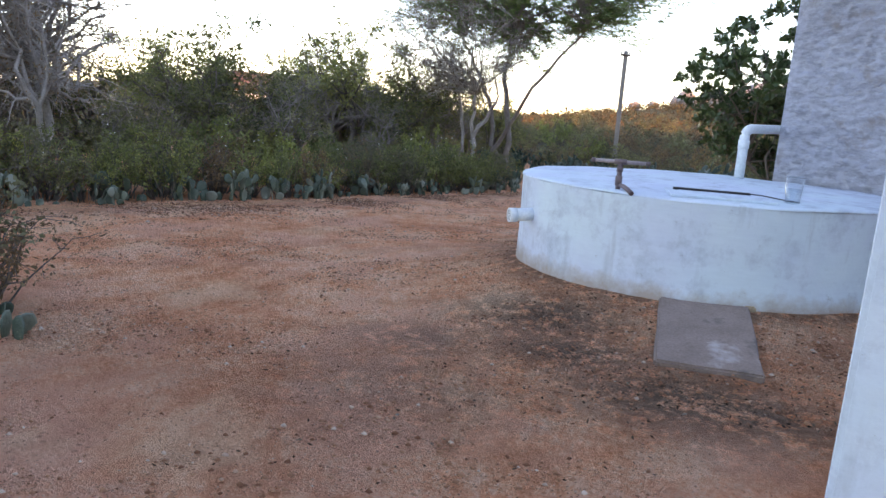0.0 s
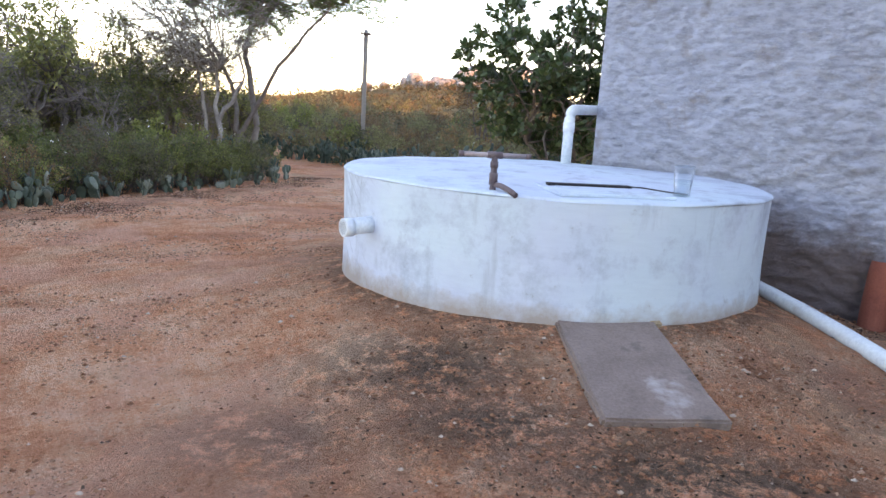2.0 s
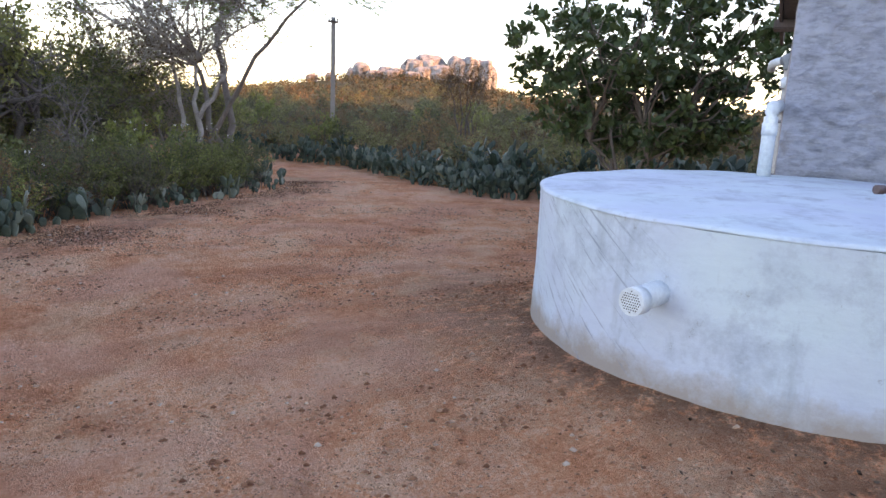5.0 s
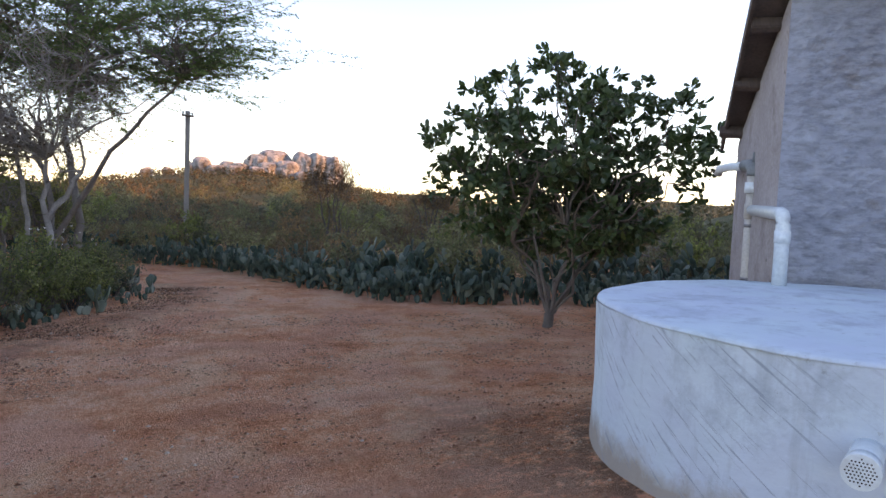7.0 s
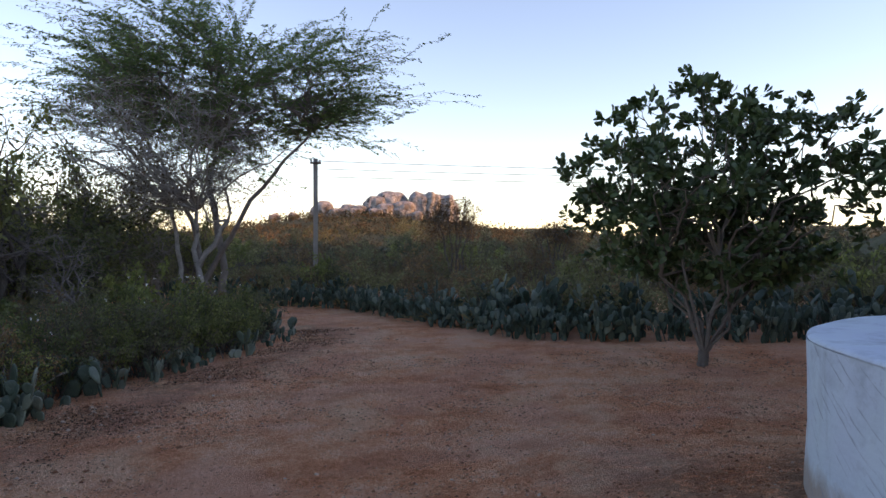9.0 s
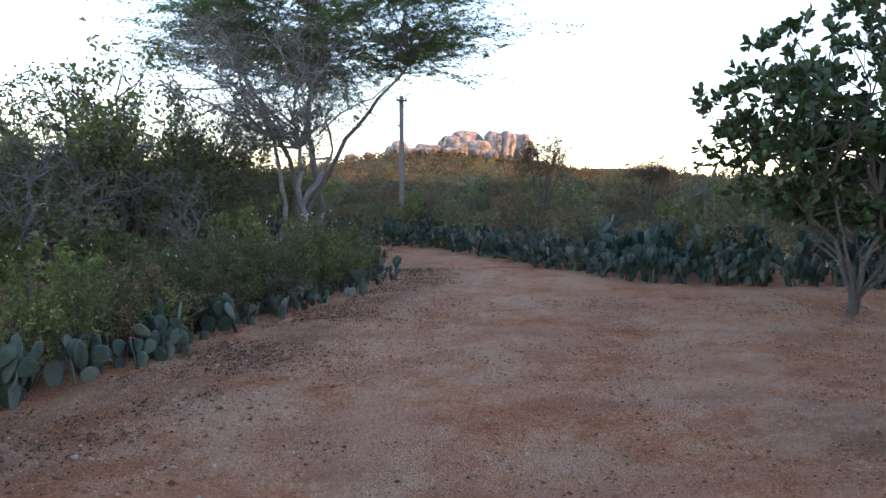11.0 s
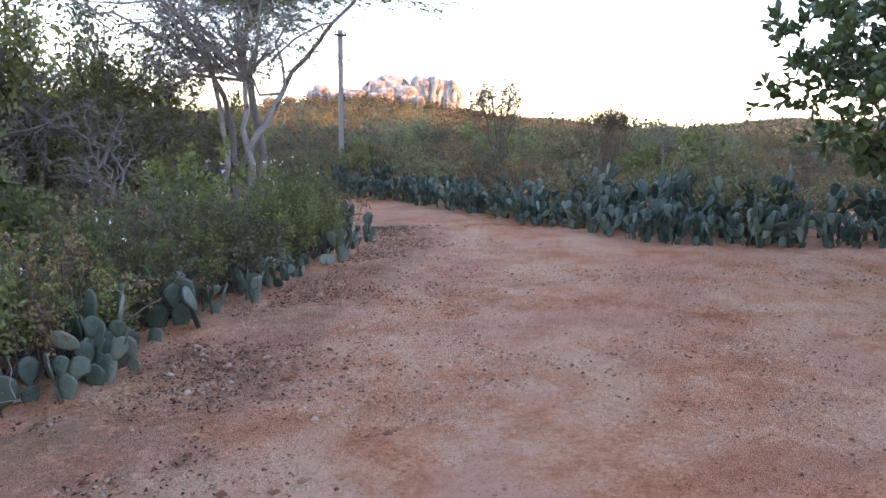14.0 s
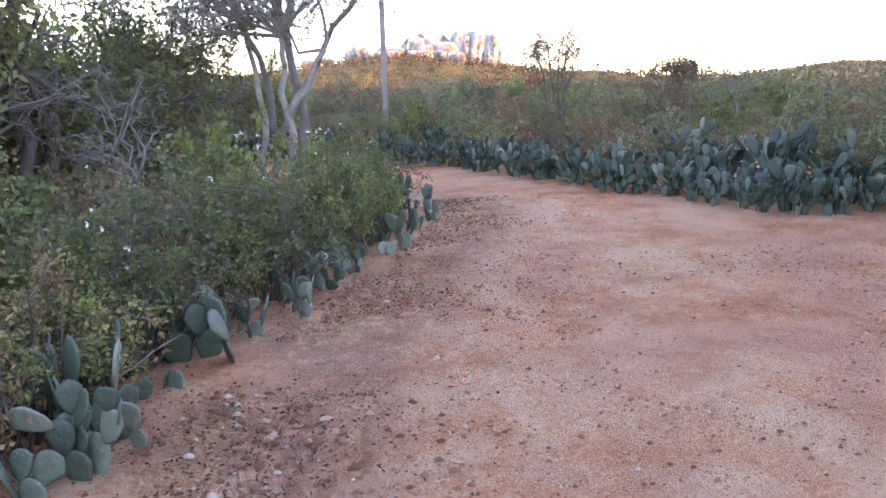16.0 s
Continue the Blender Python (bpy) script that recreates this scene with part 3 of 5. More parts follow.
def build_cistern():
    tank = thing("water_cistern", "round white limewashed cement rainwater cistern with a flat lid", "cistern", pose(CX, CY, 0))
    bm, rings = lathe([(CR + 0.015, -0.35), (CR + 0.01, 0.2), (CR, 0.5), (CR + 0.004, 0.8), (CR + 0.008, CTOP - 0.014)], 96)
    for v in bm.verts:
        w = math.atan2(v.co.y, v.co.x)
        k = 1 + 0.004 * math.sin(3 * w + 1) + 0.0025 * math.sin(11 * w + v.co.z * 4)
        v.co.x *= k
        v.co.y *= k
    part("tank_wall", bm, LIME, tank, smooth=True)
    bm, rings = lathe([(CR - 0.02, CTOP - 0.018), (CR + 0.010, CTOP - 0.016), (CR + 0.009, CTOP - 0.008), (CR + 0.002, CTOP + 0.001), (CR - 0.018, CTOP + 0.006), (CR - 0.3, CTOP + 0.012), (CR - 0.8, CTOP + 0.025), (0.25, CTOP + 0.04)], 96)
    bm.faces.new(rings[-1])
    for v in bm.verts:
        w = math.atan2(v.co.y, v.co.x)
        v.co.z += 0.004 * math.sin(5 * w) + 0.003 * math.sin(13 * w + 2)
    part("lid_slab", bm, LIME_TOP, tank, "pale cement lid with a rounded lip", smooth=True)
    # hatch in the lid
    hatch = part("hatch_frame", box(0.74, 0.56, 0.02, 0.006), LIME_TOP, tank, m=pose(0.12, -1.18, CTOP + 0.004, 0, 0, 8))
    # Solid dark strip in place of the shadow in the hatch's gap.
    part("hatch_gap_shade", box(0.56, 0.07, 0.018), DARK, hatch, "dark raised strip for the shade in the open gap", pose(-0.03, 0.15, 0.019, 0, 0, -2))
    part("hatch_cover", box(0.58, 0.34, 0.018, 0.006), LIME_TOP, hatch, "thin cement cover", pose(0.0, -0.06, 0.006, 0, 0, -2))
    pts = [(0.24, 0.15, 0.03), (0.32, 0.10, 0.032), (0.40, 0.02, 0.026), (0.56, -0.06, 0.012)]
    part("hatch_wire", tube(pts, 0.005, 6), WIRE, hatch)
    # overflow stub through the wall
    w = math.atan2(5.87 - CY, -1.30 - CX)
    out = Vector((math.cos(w), math.sin(w), 0))
    stub = part("overflow_pipe", tube([out * (CR - 0.06) + Vector((0, 0, 0.68)), out * (CR + 0.2) + Vector((0, 0, 0.665))], 0.056, 24), PVC, tank, "short white plastic overflow pipe with a perforated cap")
    end = out * (CR + 0.2) + Vector((0, 0, 0.665))
    part("collar", tube([end - out * 0.06, end + out * 0.006], 0.062, 24), PVC, stub)
    bm = bmesh.new()
    for i in range(-4, 5):
        for j in range(-4, 5):
            if math.hypot(i + 0.5 * (j % 2), j) < 4.1:
                side = Vector((-out.y, out.x, 0)) * (i + 0.5 * (j % 2)) * 0.0115
                bmesh.ops.create_circle(bm, cap_ends=True, radius=0.0035, segments=6, matrix=Matrix.Translation(end + out * 0.008 + side + Vector((0, 0, j * 0.0115))) @ out.to_track_quat("Z", "Y").to_matrix().to_4x4())
    part("drain_holes", bm, DARK, stub, "dark drilled holes")
    return tank


def build_pump():
    pump = thing("hand_pump", "brown plastic pipe hand pump standing on the cistern lid", "hand pump", pose(-0.545, 5.36, CTOP + 0.012, 0, 0, 3))
    part("riser", tube([(0, 0, -0.02), (0, 0, 0.2)], 0.019), PVC_BROWN, pump)
    part("collar", tube([(0, 0, 0.03), (0, 0, 0.10)], 0.026), PVC_BROWN, pump)
    part("collar", tube([(0, 0, 0.13), (0, 0, 0.165)], 0.024), PVC_BROWN, pump)
    part("tee", tube([(-0.045, 0, 0.205), (0.045, 0, 0.205)], 0.021), PVC_BROWN, pump, "paler grey tee fitting")
    bar = part("handle", tube([(-0.21, 0, 0.205), (0.21, 0, 0.205)], 0.0145), PVC_FADED, pump, "sun-faded crossbar")
    for s in (-1, 1):
        part("end_cap", tube([(s * 0.185, 0, 0.205), (s * 0.215, 0, 0.205)], 0.017), PVC_BROWN, bar)
    part("spout", tube([(0.01, -0.01, 0.032), (0.04, -0.05, 0.03), (0.075, -0.11, 0.015), (0.11, -0.17, -0.01)], 0.017), PVC_BROWN, pump)


def build_glass():
    def clear(name, colour, ior):
        m = bpy.data.materials.new(name)
        m.use_nodes = True
        nt = m.node_tree.nodes
        ln = m.node_tree.links
        nt.remove(nt["Principled BSDF"])
        see, shine, mix, fres = nt.new("ShaderNodeBsdfTransparent"), nt.new("ShaderNodeBsdfGlossy"), nt.new("ShaderNodeMixShader"), nt.new("ShaderNodeLayerWeight")
        see.inputs["Color"].default_value, shine.inputs["Roughness"].default_value, fres.inputs["Blend"].default_value = colour, 0.04, 0.3 * (ior - 1)
        ln.new(fres.outputs["Facing"], mix.inputs["Fac"])
        ln.new(see.outputs["BSDF"], mix.inputs[1])
        ln.new(shine.outputs["BSDF"], mix.inputs[2])
        ln.new(mix.outputs["Shader"], nt["Material Output"].inputs["Surface"])
        return m

    cup = thing("drinking_glass", "clear drinking glass half full of water on the cistern lid", "glass", pose(0.67, 5.56, CTOP + 0.014))
    bm, rings = lathe([(0.05, 0.01), (0.064, 0.188), (0.061, 0.188), (0.047, 0.014)], 28)
    part("tumbler", bm, clear("clear_glass", (0.96, 0.975, 0.98, 1), 1.4), cup, smooth=True).visible_shadow = False
    bm, rings = lathe([(0.0635, 0.184), (0.0655, 0.188), (0.0625, 0.192), (0.0605, 0.188)], 28)
    part("rim", bm, clear("glass_rim", (0.7, 0.76, 0.78, 1), 1.6), cup, smooth=True).visible_shadow = False
    bm, rings = lathe([(0.001, 0.0), (0.047, 0.0), (0.05, 0.006), (0.049, 0.016), (0.001, 0.016)], 28)
    part("base", bm, clear("glass_base", (0.72, 0.78, 0.8, 1), 1.45), cup, smooth=True).visible_shadow = False
    bm, rings = lathe([(0.0465, 0.017), (0.0545, 0.104), (0.001, 0.105)], 28)
    part("water", bm, clear("water", (0.9, 0.94, 0.95, 1), 1.33), cup, "still clear water", smooth=True).visible_shadow = False


build_cistern()
build_pump()
build_glass()


def build_slab():
    slab = thing("cement_step", "worn grey cement slab lying at the foot of the cistern", "slab", pose(0.185, 4.68, 0.15, 8.5, 0, 2.5))
    bm = box(0.61, 1.04, 0.065, 0.012)
    bmesh.ops.subdivide_edges(bm, edges=bm.edges[:], cuts=3, use_grid_fill=True)
    for v in bm.verts:
        v.co += Vector((noise.noise(v.co * 7), noise.noise(v.co * 7 + Vector((5, 0, 0))), 0.4 * noise.noise(v.co * 5))) * 0.012
    part("slab", bm, CEMENT, slab)
    bm = box(0.7, 0.05, 0.05, 0.012, (0.0, 0.535, 0.025))
    bmesh.ops.subdivide_edges(bm, edges=bm.edges[:], cuts=2, use_grid_fill=True)
    for v in bm.verts:
        v.co += Vector((0, noise.noise(v.co * 13), noise.noise(v.co * 11))) * 0.012
    part("mortar_strip", bm, MORTAR, slab, "crumbling yellowish mortar along the tank")


build_slab()

# ---- house ----
CORNER = Vector((0.786, 8.435, 0))
FRONT = Vector((0.769, -0.639, 0))
SIDE = Vector((0.545, 0.839, 0))
HIGH, LOW, SIDE_LEN, FRONT_LEN = 3.28, 2.25, 1.95, 7.0


def wall_mesh(bm, a, b, z0, za, zb, thick):
    """Upright wall from a to b with its outer face on that line, heights za and zb."""
    d = (b - a).normalized()
    n = Vector((-d.y, d.x, 0)) * thick
    vs = [bm.verts.new(p) for p in (a + Vector((0, 0, z0)), b + Vector((0, 0, z0)), b + Vector((0, 0, zb)), a + Vector((0, 0, za)))]
    ws = [bm.verts.new(v.co + n) for v in vs]
    bm.faces.new(vs)
    bm.faces.new(ws[::-1])
    for i in range(4):
        bm.faces.new((vs[i], ws[i], ws[(i + 1) % 4], vs[(i + 1) % 4]))
    bmesh.ops.recalc_face_normals(bm, faces=bm.faces[:])


def relief_wall(name, a, b, z0, za, zb, thick, house, amp, step, label, coat, coat_label):
    """Plastered wall whose outer face is thrown and uneven."""
    bm = bmesh.new()
    wall_mesh(bm, a, b, z0, za, zb, thick)
    part(name, bm, coat, house, label)
    d = (b - a).normalized()
    n = Vector((d.y, -d.x, 0))
    length = (b - a).length
    nu, nv = int(length / step), int((min(za, 4.4) - z0) / step)
    us, vs = np.linspace(0, length, nu), np.linspace(0, 1, nv)
    verts, faces = [], []
    for v in vs:
        for u in us:
            top = za + (zb - za) * u / length
            z = z0 + (top - z0) * v
            h = noise.fractal(Vector((u * 7.0, z * 13.0, 3.1)), 0.7, 2.2, 5) * amp + noise.noise(Vector((u * 0.8, z * 0.9, 1))) * amp
            edge = min(1.0, u / 0.12, (length - u) / 0.12)
            p = a + d * u + n * (0.003 + max(0, h + amp * 0.5)) * edge
            verts.append((p.x, p.y, z))
    for j in range(nv - 1):
        for i in range(nu - 1):
            k = j * nu + i
            faces.append((k, k + 1, k + nu + 1, k + nu))
    link("plaster_coat", mesh_from("plaster_coat", verts, faces, coat, True), house, coat_label)


def build_house():
    house = thing("house", "grey-blue roughcast plastered house with a sloping clay tile roof", "house")
    far = CORNER + SIDE * SIDE_LEN
    front_end = CORNER + FRONT * FRONT_LEN
    relief_wall("front_wall", CORNER, front_end, -0.6, HIGH, HIGH, 0.15, house, 0.042, 0.026, "rough grey-blue plastered wall", ROUGH, "rough thrown grey-blue plaster")
    relief_wall("side_wall", far, CORNER + SIDE * 0.002, -0.6, LOW, HIGH - 0.02, 0.15, house, 0.008, 0.05, "smoother bare grey plastered end wall", BARE_PLASTER, "bare grey-brown plaster")
    bm = bmesh.new()
    wall_mesh(bm, far + FRONT * FRONT_LEN, far + FRONT * 0.16, -0.6, LOW, LOW, 0.15)
    part("rear_wall", bm, ROUGH, house)
    bm = bmesh.new()
    wall_mesh(bm, front_end + SIDE * 0.16, front_end + SIDE * SIDE_LEN, -0.6, HIGH - 0.1, LOW, 0.15)
    part("end_wall", bm, ROUGH, house)
    # roof: boards, purlins sticking out, clay tiles
    slope = (SIDE * SIDE_LEN + Vector((0, 0, LOW - HIGH)))
    up = slope.cross(FRONT)
    up = up if up.z > 0 else -up
    up.normalize()
    sl = slope.normalized()
    o = CORNER + Vector((0, 0, HIGH)) - sl * 0.35 - FRONT * 0.19
    length = slope.length + 0.47
    basis = Matrix((FRONT, sl, up)).transposed().to_4x4()
    roof = part("roof", box(FRONT_LEN + 0.7, length, 0.03), OLD_WOOD, house, "dark weathered boards under clay tiles", Matrix.Translation(o) @ basis @ Matrix.Translation(((FRONT_LEN + 0.7) / 2, length / 2, 0.10)))
    for k in range(4):
        y = 0.12 + k * (length - 0.3) / 3
        part("purlin", box(FRONT_LEN + 0.65, 0.08, 0.11, 0.01), OLD_WOOD, house, m=Matrix.Translation(o) @ basis @ Matrix.Translation(((FRONT_LEN + 0.65) / 2 - 0.02, y, -0.012)))
    part("barge_board", box(0.03, length, 0.13, 0.006), OLD_WOOD, house, m=Matrix.Translation(o) @ basis @ Matrix.Translation((-0.02, length / 2, 0.0)))
    # barrel tiles, two verge columns
    bm = bmesh.new()
    n = 8
    for s0, s1, r0, r1 in ((0, 1, 0.085, 0.07),):
        rows = []
        for s, r in ((0, r0), (0.46, r1)):
            rows.append([bm.verts.new((r * math.cos(math.pi * k / n), s, r * math.sin(math.pi * k / n))) for k in range(n + 1)] + [bm.verts.new(((r - 0.014) * math.cos(math.pi * k / n), s, (r - 0.014) * math.sin(math.pi * k / n))) for k in range(n, -1, -1)])
        c = len(rows[0])
        for k in range(c):
            bm.faces.new((rows[0][k], rows[0][(k + 1) % c], rows[1][(k + 1) % c], rows[1][k]))
        for k in range(n):
            for rw in rows:
                bm.faces.new((rw[k], rw[k + 1], rw[c - 2 - k], rw[c - 1 - k]))
    bmesh.ops.recalc_face_normals(bm, faces=bm.faces[:])
    first = part("roof_tile", bm, OLD_TILE, roof)
    inv = Matrix.Translation((-(FRONT_LEN + 0.7) / 2, -length / 2, 0.03))
    rows = int(length / 0.4)
    for col in range(6):
        for k in range(rows + 1):
            m = inv @ pose(0.07 + col * 0.19, length - 0.06 - k * 0.4 - 0.38, 0.018 + 0.0, -3, 0, random.uniform(-2, 2))
            if col == 0 and k == 0:
                first.matrix_basis = m
            else:
                link("roof_tile", first.data, roof, m=m)
    return house


build_house()


def build_downpipe():
    """Pipe that leads roof water into the cistern lid."""
    p = thing("downpipe", "white plastic rainwater pipe bent down into the cistern lid", "pipe")
    top = 1.53
    a, b = Vector((0.42, 8.0, CTOP - 0.02)), Vector((0.42, 8.0, top))
    c = Vector((1.27, 9.20, top + 0.03))
    part("pipe", tube([a] + bend(a, b, c, 0.11) + [c], 0.05, 20), PVC, p)
    part("socket", tube([(0.42, 8.0, top - 0.21), (0.42, 8.0, top - 0.12)], 0.056, 20), PVC, p)
    s = thing("drain_stack", "weathered upright pipe with grey valve strapped to the house wall", "pipe")
    x, y = 1.31, 9.26
    g = gz(x, y)
    part("pipe", tube([(x, y, g - 0.02), (x, y, 1.88)], 0.05, 18), PVC_OLD, s)
    part("socket", tube([(x, y, 1.48), (x, y, 1.62)], 0.06, 18), PVC_OLD, s)
    part("socket", tube([(x, y, 1.72), (x, y, 1.82)], 0.068, 18), PVC, s, "white coupling")
    e = Vector((x, y, 1.88))
    q = e + Vector((0.0, 0.0, 0.1))
    o = Vector((1.60, 10.02, 2.0))
    part("elbow", tube([e] + bend(e, q, o, 0.07) + [q.lerp(o, 0.25)], 0.06, 18), GREY_PVC, s, "dark grey plastic elbow")
    part("spout", tube([q.lerp(o, 0.2), q.lerp(o, 0.75), o + Vector((-0.01, 0.0, -0.015)), o + Vector((0.02, 0.06, -0.06))], 0.042, 18), PVC, s)
    part("stop_tap", tube([q + Vector((0, 0, 0.03)), q + Vector((0, 0, 0.12))], 0.018, 8), GREY_PVC, s)
    part("cable", tube([(x + 0.07, y - 0.06, g), (x + 0.07, y - 0.06, 1.8)], 0.012, 8), WIRE, s)
    for z in (0.9, 1.4):
        part("strap", tube([(x, y, z), (x, y, z + 0.03)], 0.054, 18), METAL, s)


build_downpipe()


def build_ground_pipe():
    a, b = Vector((1.72, 7.4, 0)), Vector((1.86, 3.4, 0))
    pts = []
    for i in range(9):
        q = a.lerp(b, i / 8)
        pts.append((q.x, q.y, gz(q.x, q.y) + 0.05))
    ob = thing("pvc_pipe", "long white plastic pipe lying on the earth beside the cistern", "pipe")
    part("pipe", tube(pts, 0.056, 20), PVC, ob)


def build_tile(x, y, rz, lean):
    ob = thing("clay_roof_tile", "red clay barrel roof tile leaning upright against the plaster wall", "roof tile", pose(x, y, gz(x, y) - 0.005, lean, 0, rz), group="clay tiles by the wall")
    bm = bmesh.new()
    n = 14
    rows = []
    for z, r in ((0, 0.105), (0.25, 0.102), (0.5, 0.094), (0.56, 0.085)):
        rows.append([bm.verts.new((r * math.cos(math.pi * k / n), -r * 1.1 * math.sin(math.pi * k / n), z)) for k in range(n + 1)] + [bm.verts.new(((r - 0.015) * math.cos(math.pi * k / n), -(r * 1.1 - 0.015) * math.sin(math.pi * k / n), z)) for k in range(n, -1, -1)])
    c = len(rows[0])
    for a, b in zip(rows[:-1], rows[1:]):
        for k in range(c):
            bm.faces.new((a[k], a[(k + 1) % c], b[(k + 1) % c], b[k]))
    for rw in (rows[0], rows[-1]):
        for k in range(n):
            bm.faces.new((rw[k], rw[k + 1], rw[c - 2 - k], rw[c - 1 - k]))
    bmesh.ops.recalc_face_normals(bm, faces=bm.faces[:])
    part("tile", bm, TERRACOTTA, ob, smooth=False)


build_ground_pipe()
build_tile(2.78, 6.62, -40, -7)
build_tile(3.0, 6.42, -36, -7)

# porch pillar by the start
pillar = tagged(new("porch_pillar", None), "white painted porch wall end", "pillar", kind="structure")
pillar.matrix_basis = pose(0.55, 1.66, gz(0.6, 1.6) - 0.1, 0, 0, -12)
part("shaft", box(0.36, 0.36, 3.0, 0.012), LIME_TOP, pillar)


# ---- plants ----
def leaves(rng, pos, axis, length, width, droop=0.3):
    """Many folded four-cornered leaves at pos, pointing along axis: corners and faces."""
    n = len(pos)
    axis = axis / (np.linalg.norm(axis, axis=1, keepdims=True) + 1e-9)
    side = np.cross(axis, rng.randn(n, 3))
    side /= np.linalg.norm(side, axis=1, keepdims=True) + 1e-9
    nor = np.cross(axis, side)
    L = (length * (0.6 + 0.7 * rng.rand(n)))[:, None]
    W = (width * (0.6 + 0.7 * rng.rand(n)))[:, None]
    tip = pos + axis * L
    tip[:, 2] -= droop * L[:, 0] * rng.rand(n)
    mid = pos + axis * L * 0.55 + nor * W * 0.18
    v = np.stack([pos, mid + side * W * 0.5, tip, mid - side * W * 0.5], 1).reshape(-1, 3)
    b = np.arange(n)[:, None] * 4
    f = np.concatenate([b + np.array([[0, 1, 2]]), b + np.array([[0, 2, 3]])], 0)
    return v, f


def broad_leaves(rng, pos, axis, length, width):
    """Obovate leaves with a rounded end, six corners each."""
    n = len(pos)
    axis = axis / (np.linalg.norm(axis, axis=1, keepdims=True) + 1e-9)
    side = np.cross(axis, rng.randn(n, 3))
    side /= np.linalg.norm(side, axis=1, keepdims=True) + 1e-9
    nor = np.cross(axis, side)
    L = (length * (0.65 + 0.6 * rng.rand(n)))[:, None]
    W = (width * (0.7 + 0.5 * rng.rand(n)))[:, None]
    pts = []
    for s, w, h in ((0, 0.0, 0), (0.35, 0.34, 0.05), (0.75, 0.5, 0.03), (1.0, 0.22, -0.06), (1.0, -0.22, -0.06), (0.75, -0.5, 0.03), (0.35, -0.34, 0.05)):
        pts.append(pos + axis * L * s + side * W * w + nor * L * (h + 0.16 * abs(w)))
    v = np.stack(pts, 1).reshape(-1, 3)
    b = np.arange(n)[:, None] * 7
    f = np.concatenate([b + np.array([q]) for q in ([0, 1, 6], [1, 2, 5], [1, 5, 6], [2, 3, 4], [2, 4, 5])], 0)
    return v, f


class Wood:
    """Gathers tapered limbs into one mesh."""

    def __init__(self, seed):
        self.rng = np.random.RandomState(seed)
        self.v, self.f, self.count = [], [], 0

    def limb(self, a, b, r0, r1, arch=0.1, wob=0.06, n=6, sides=6):
        a, b = np.asarray(a, float), np.asarray(b, float)
        span = np.linalg.norm(b - a)
        t = np.linspace(0, 1, n)
        pts = a + (b - a) * t[:, None]
        pts[:, 2] += arch * span * np.sin(math.pi * t)
        w = self.rng.randn(n, 3) * wob * span
        w[0] = 0
        w[-1] *= 0.4
        pts = pts + w
        radii = list(r0 + (r1 - r0) * t ** 0.8)
        v, f = sweep([tuple(p) for p in pts], radii, sides, cap=False)
        off = self.count
        self.v.extend(tuple(p) for p in v)
        self.f.extend(tuple(k + off for k in q) for q in f)
        self.count += len(v)
        return pts

    def mesh(self, name, material):
        return mesh_from(name, np.array(self.v), np.array(self.f, dtype=np.int32), material, True)


def in_ball(rng, n, shell=0.5):
    d = rng.randn(n, 3)
    d /= np.linalg.norm(d, axis=1, keepdims=True)
    return d * (shell + (1 - shell) * rng.rand(n, 1))


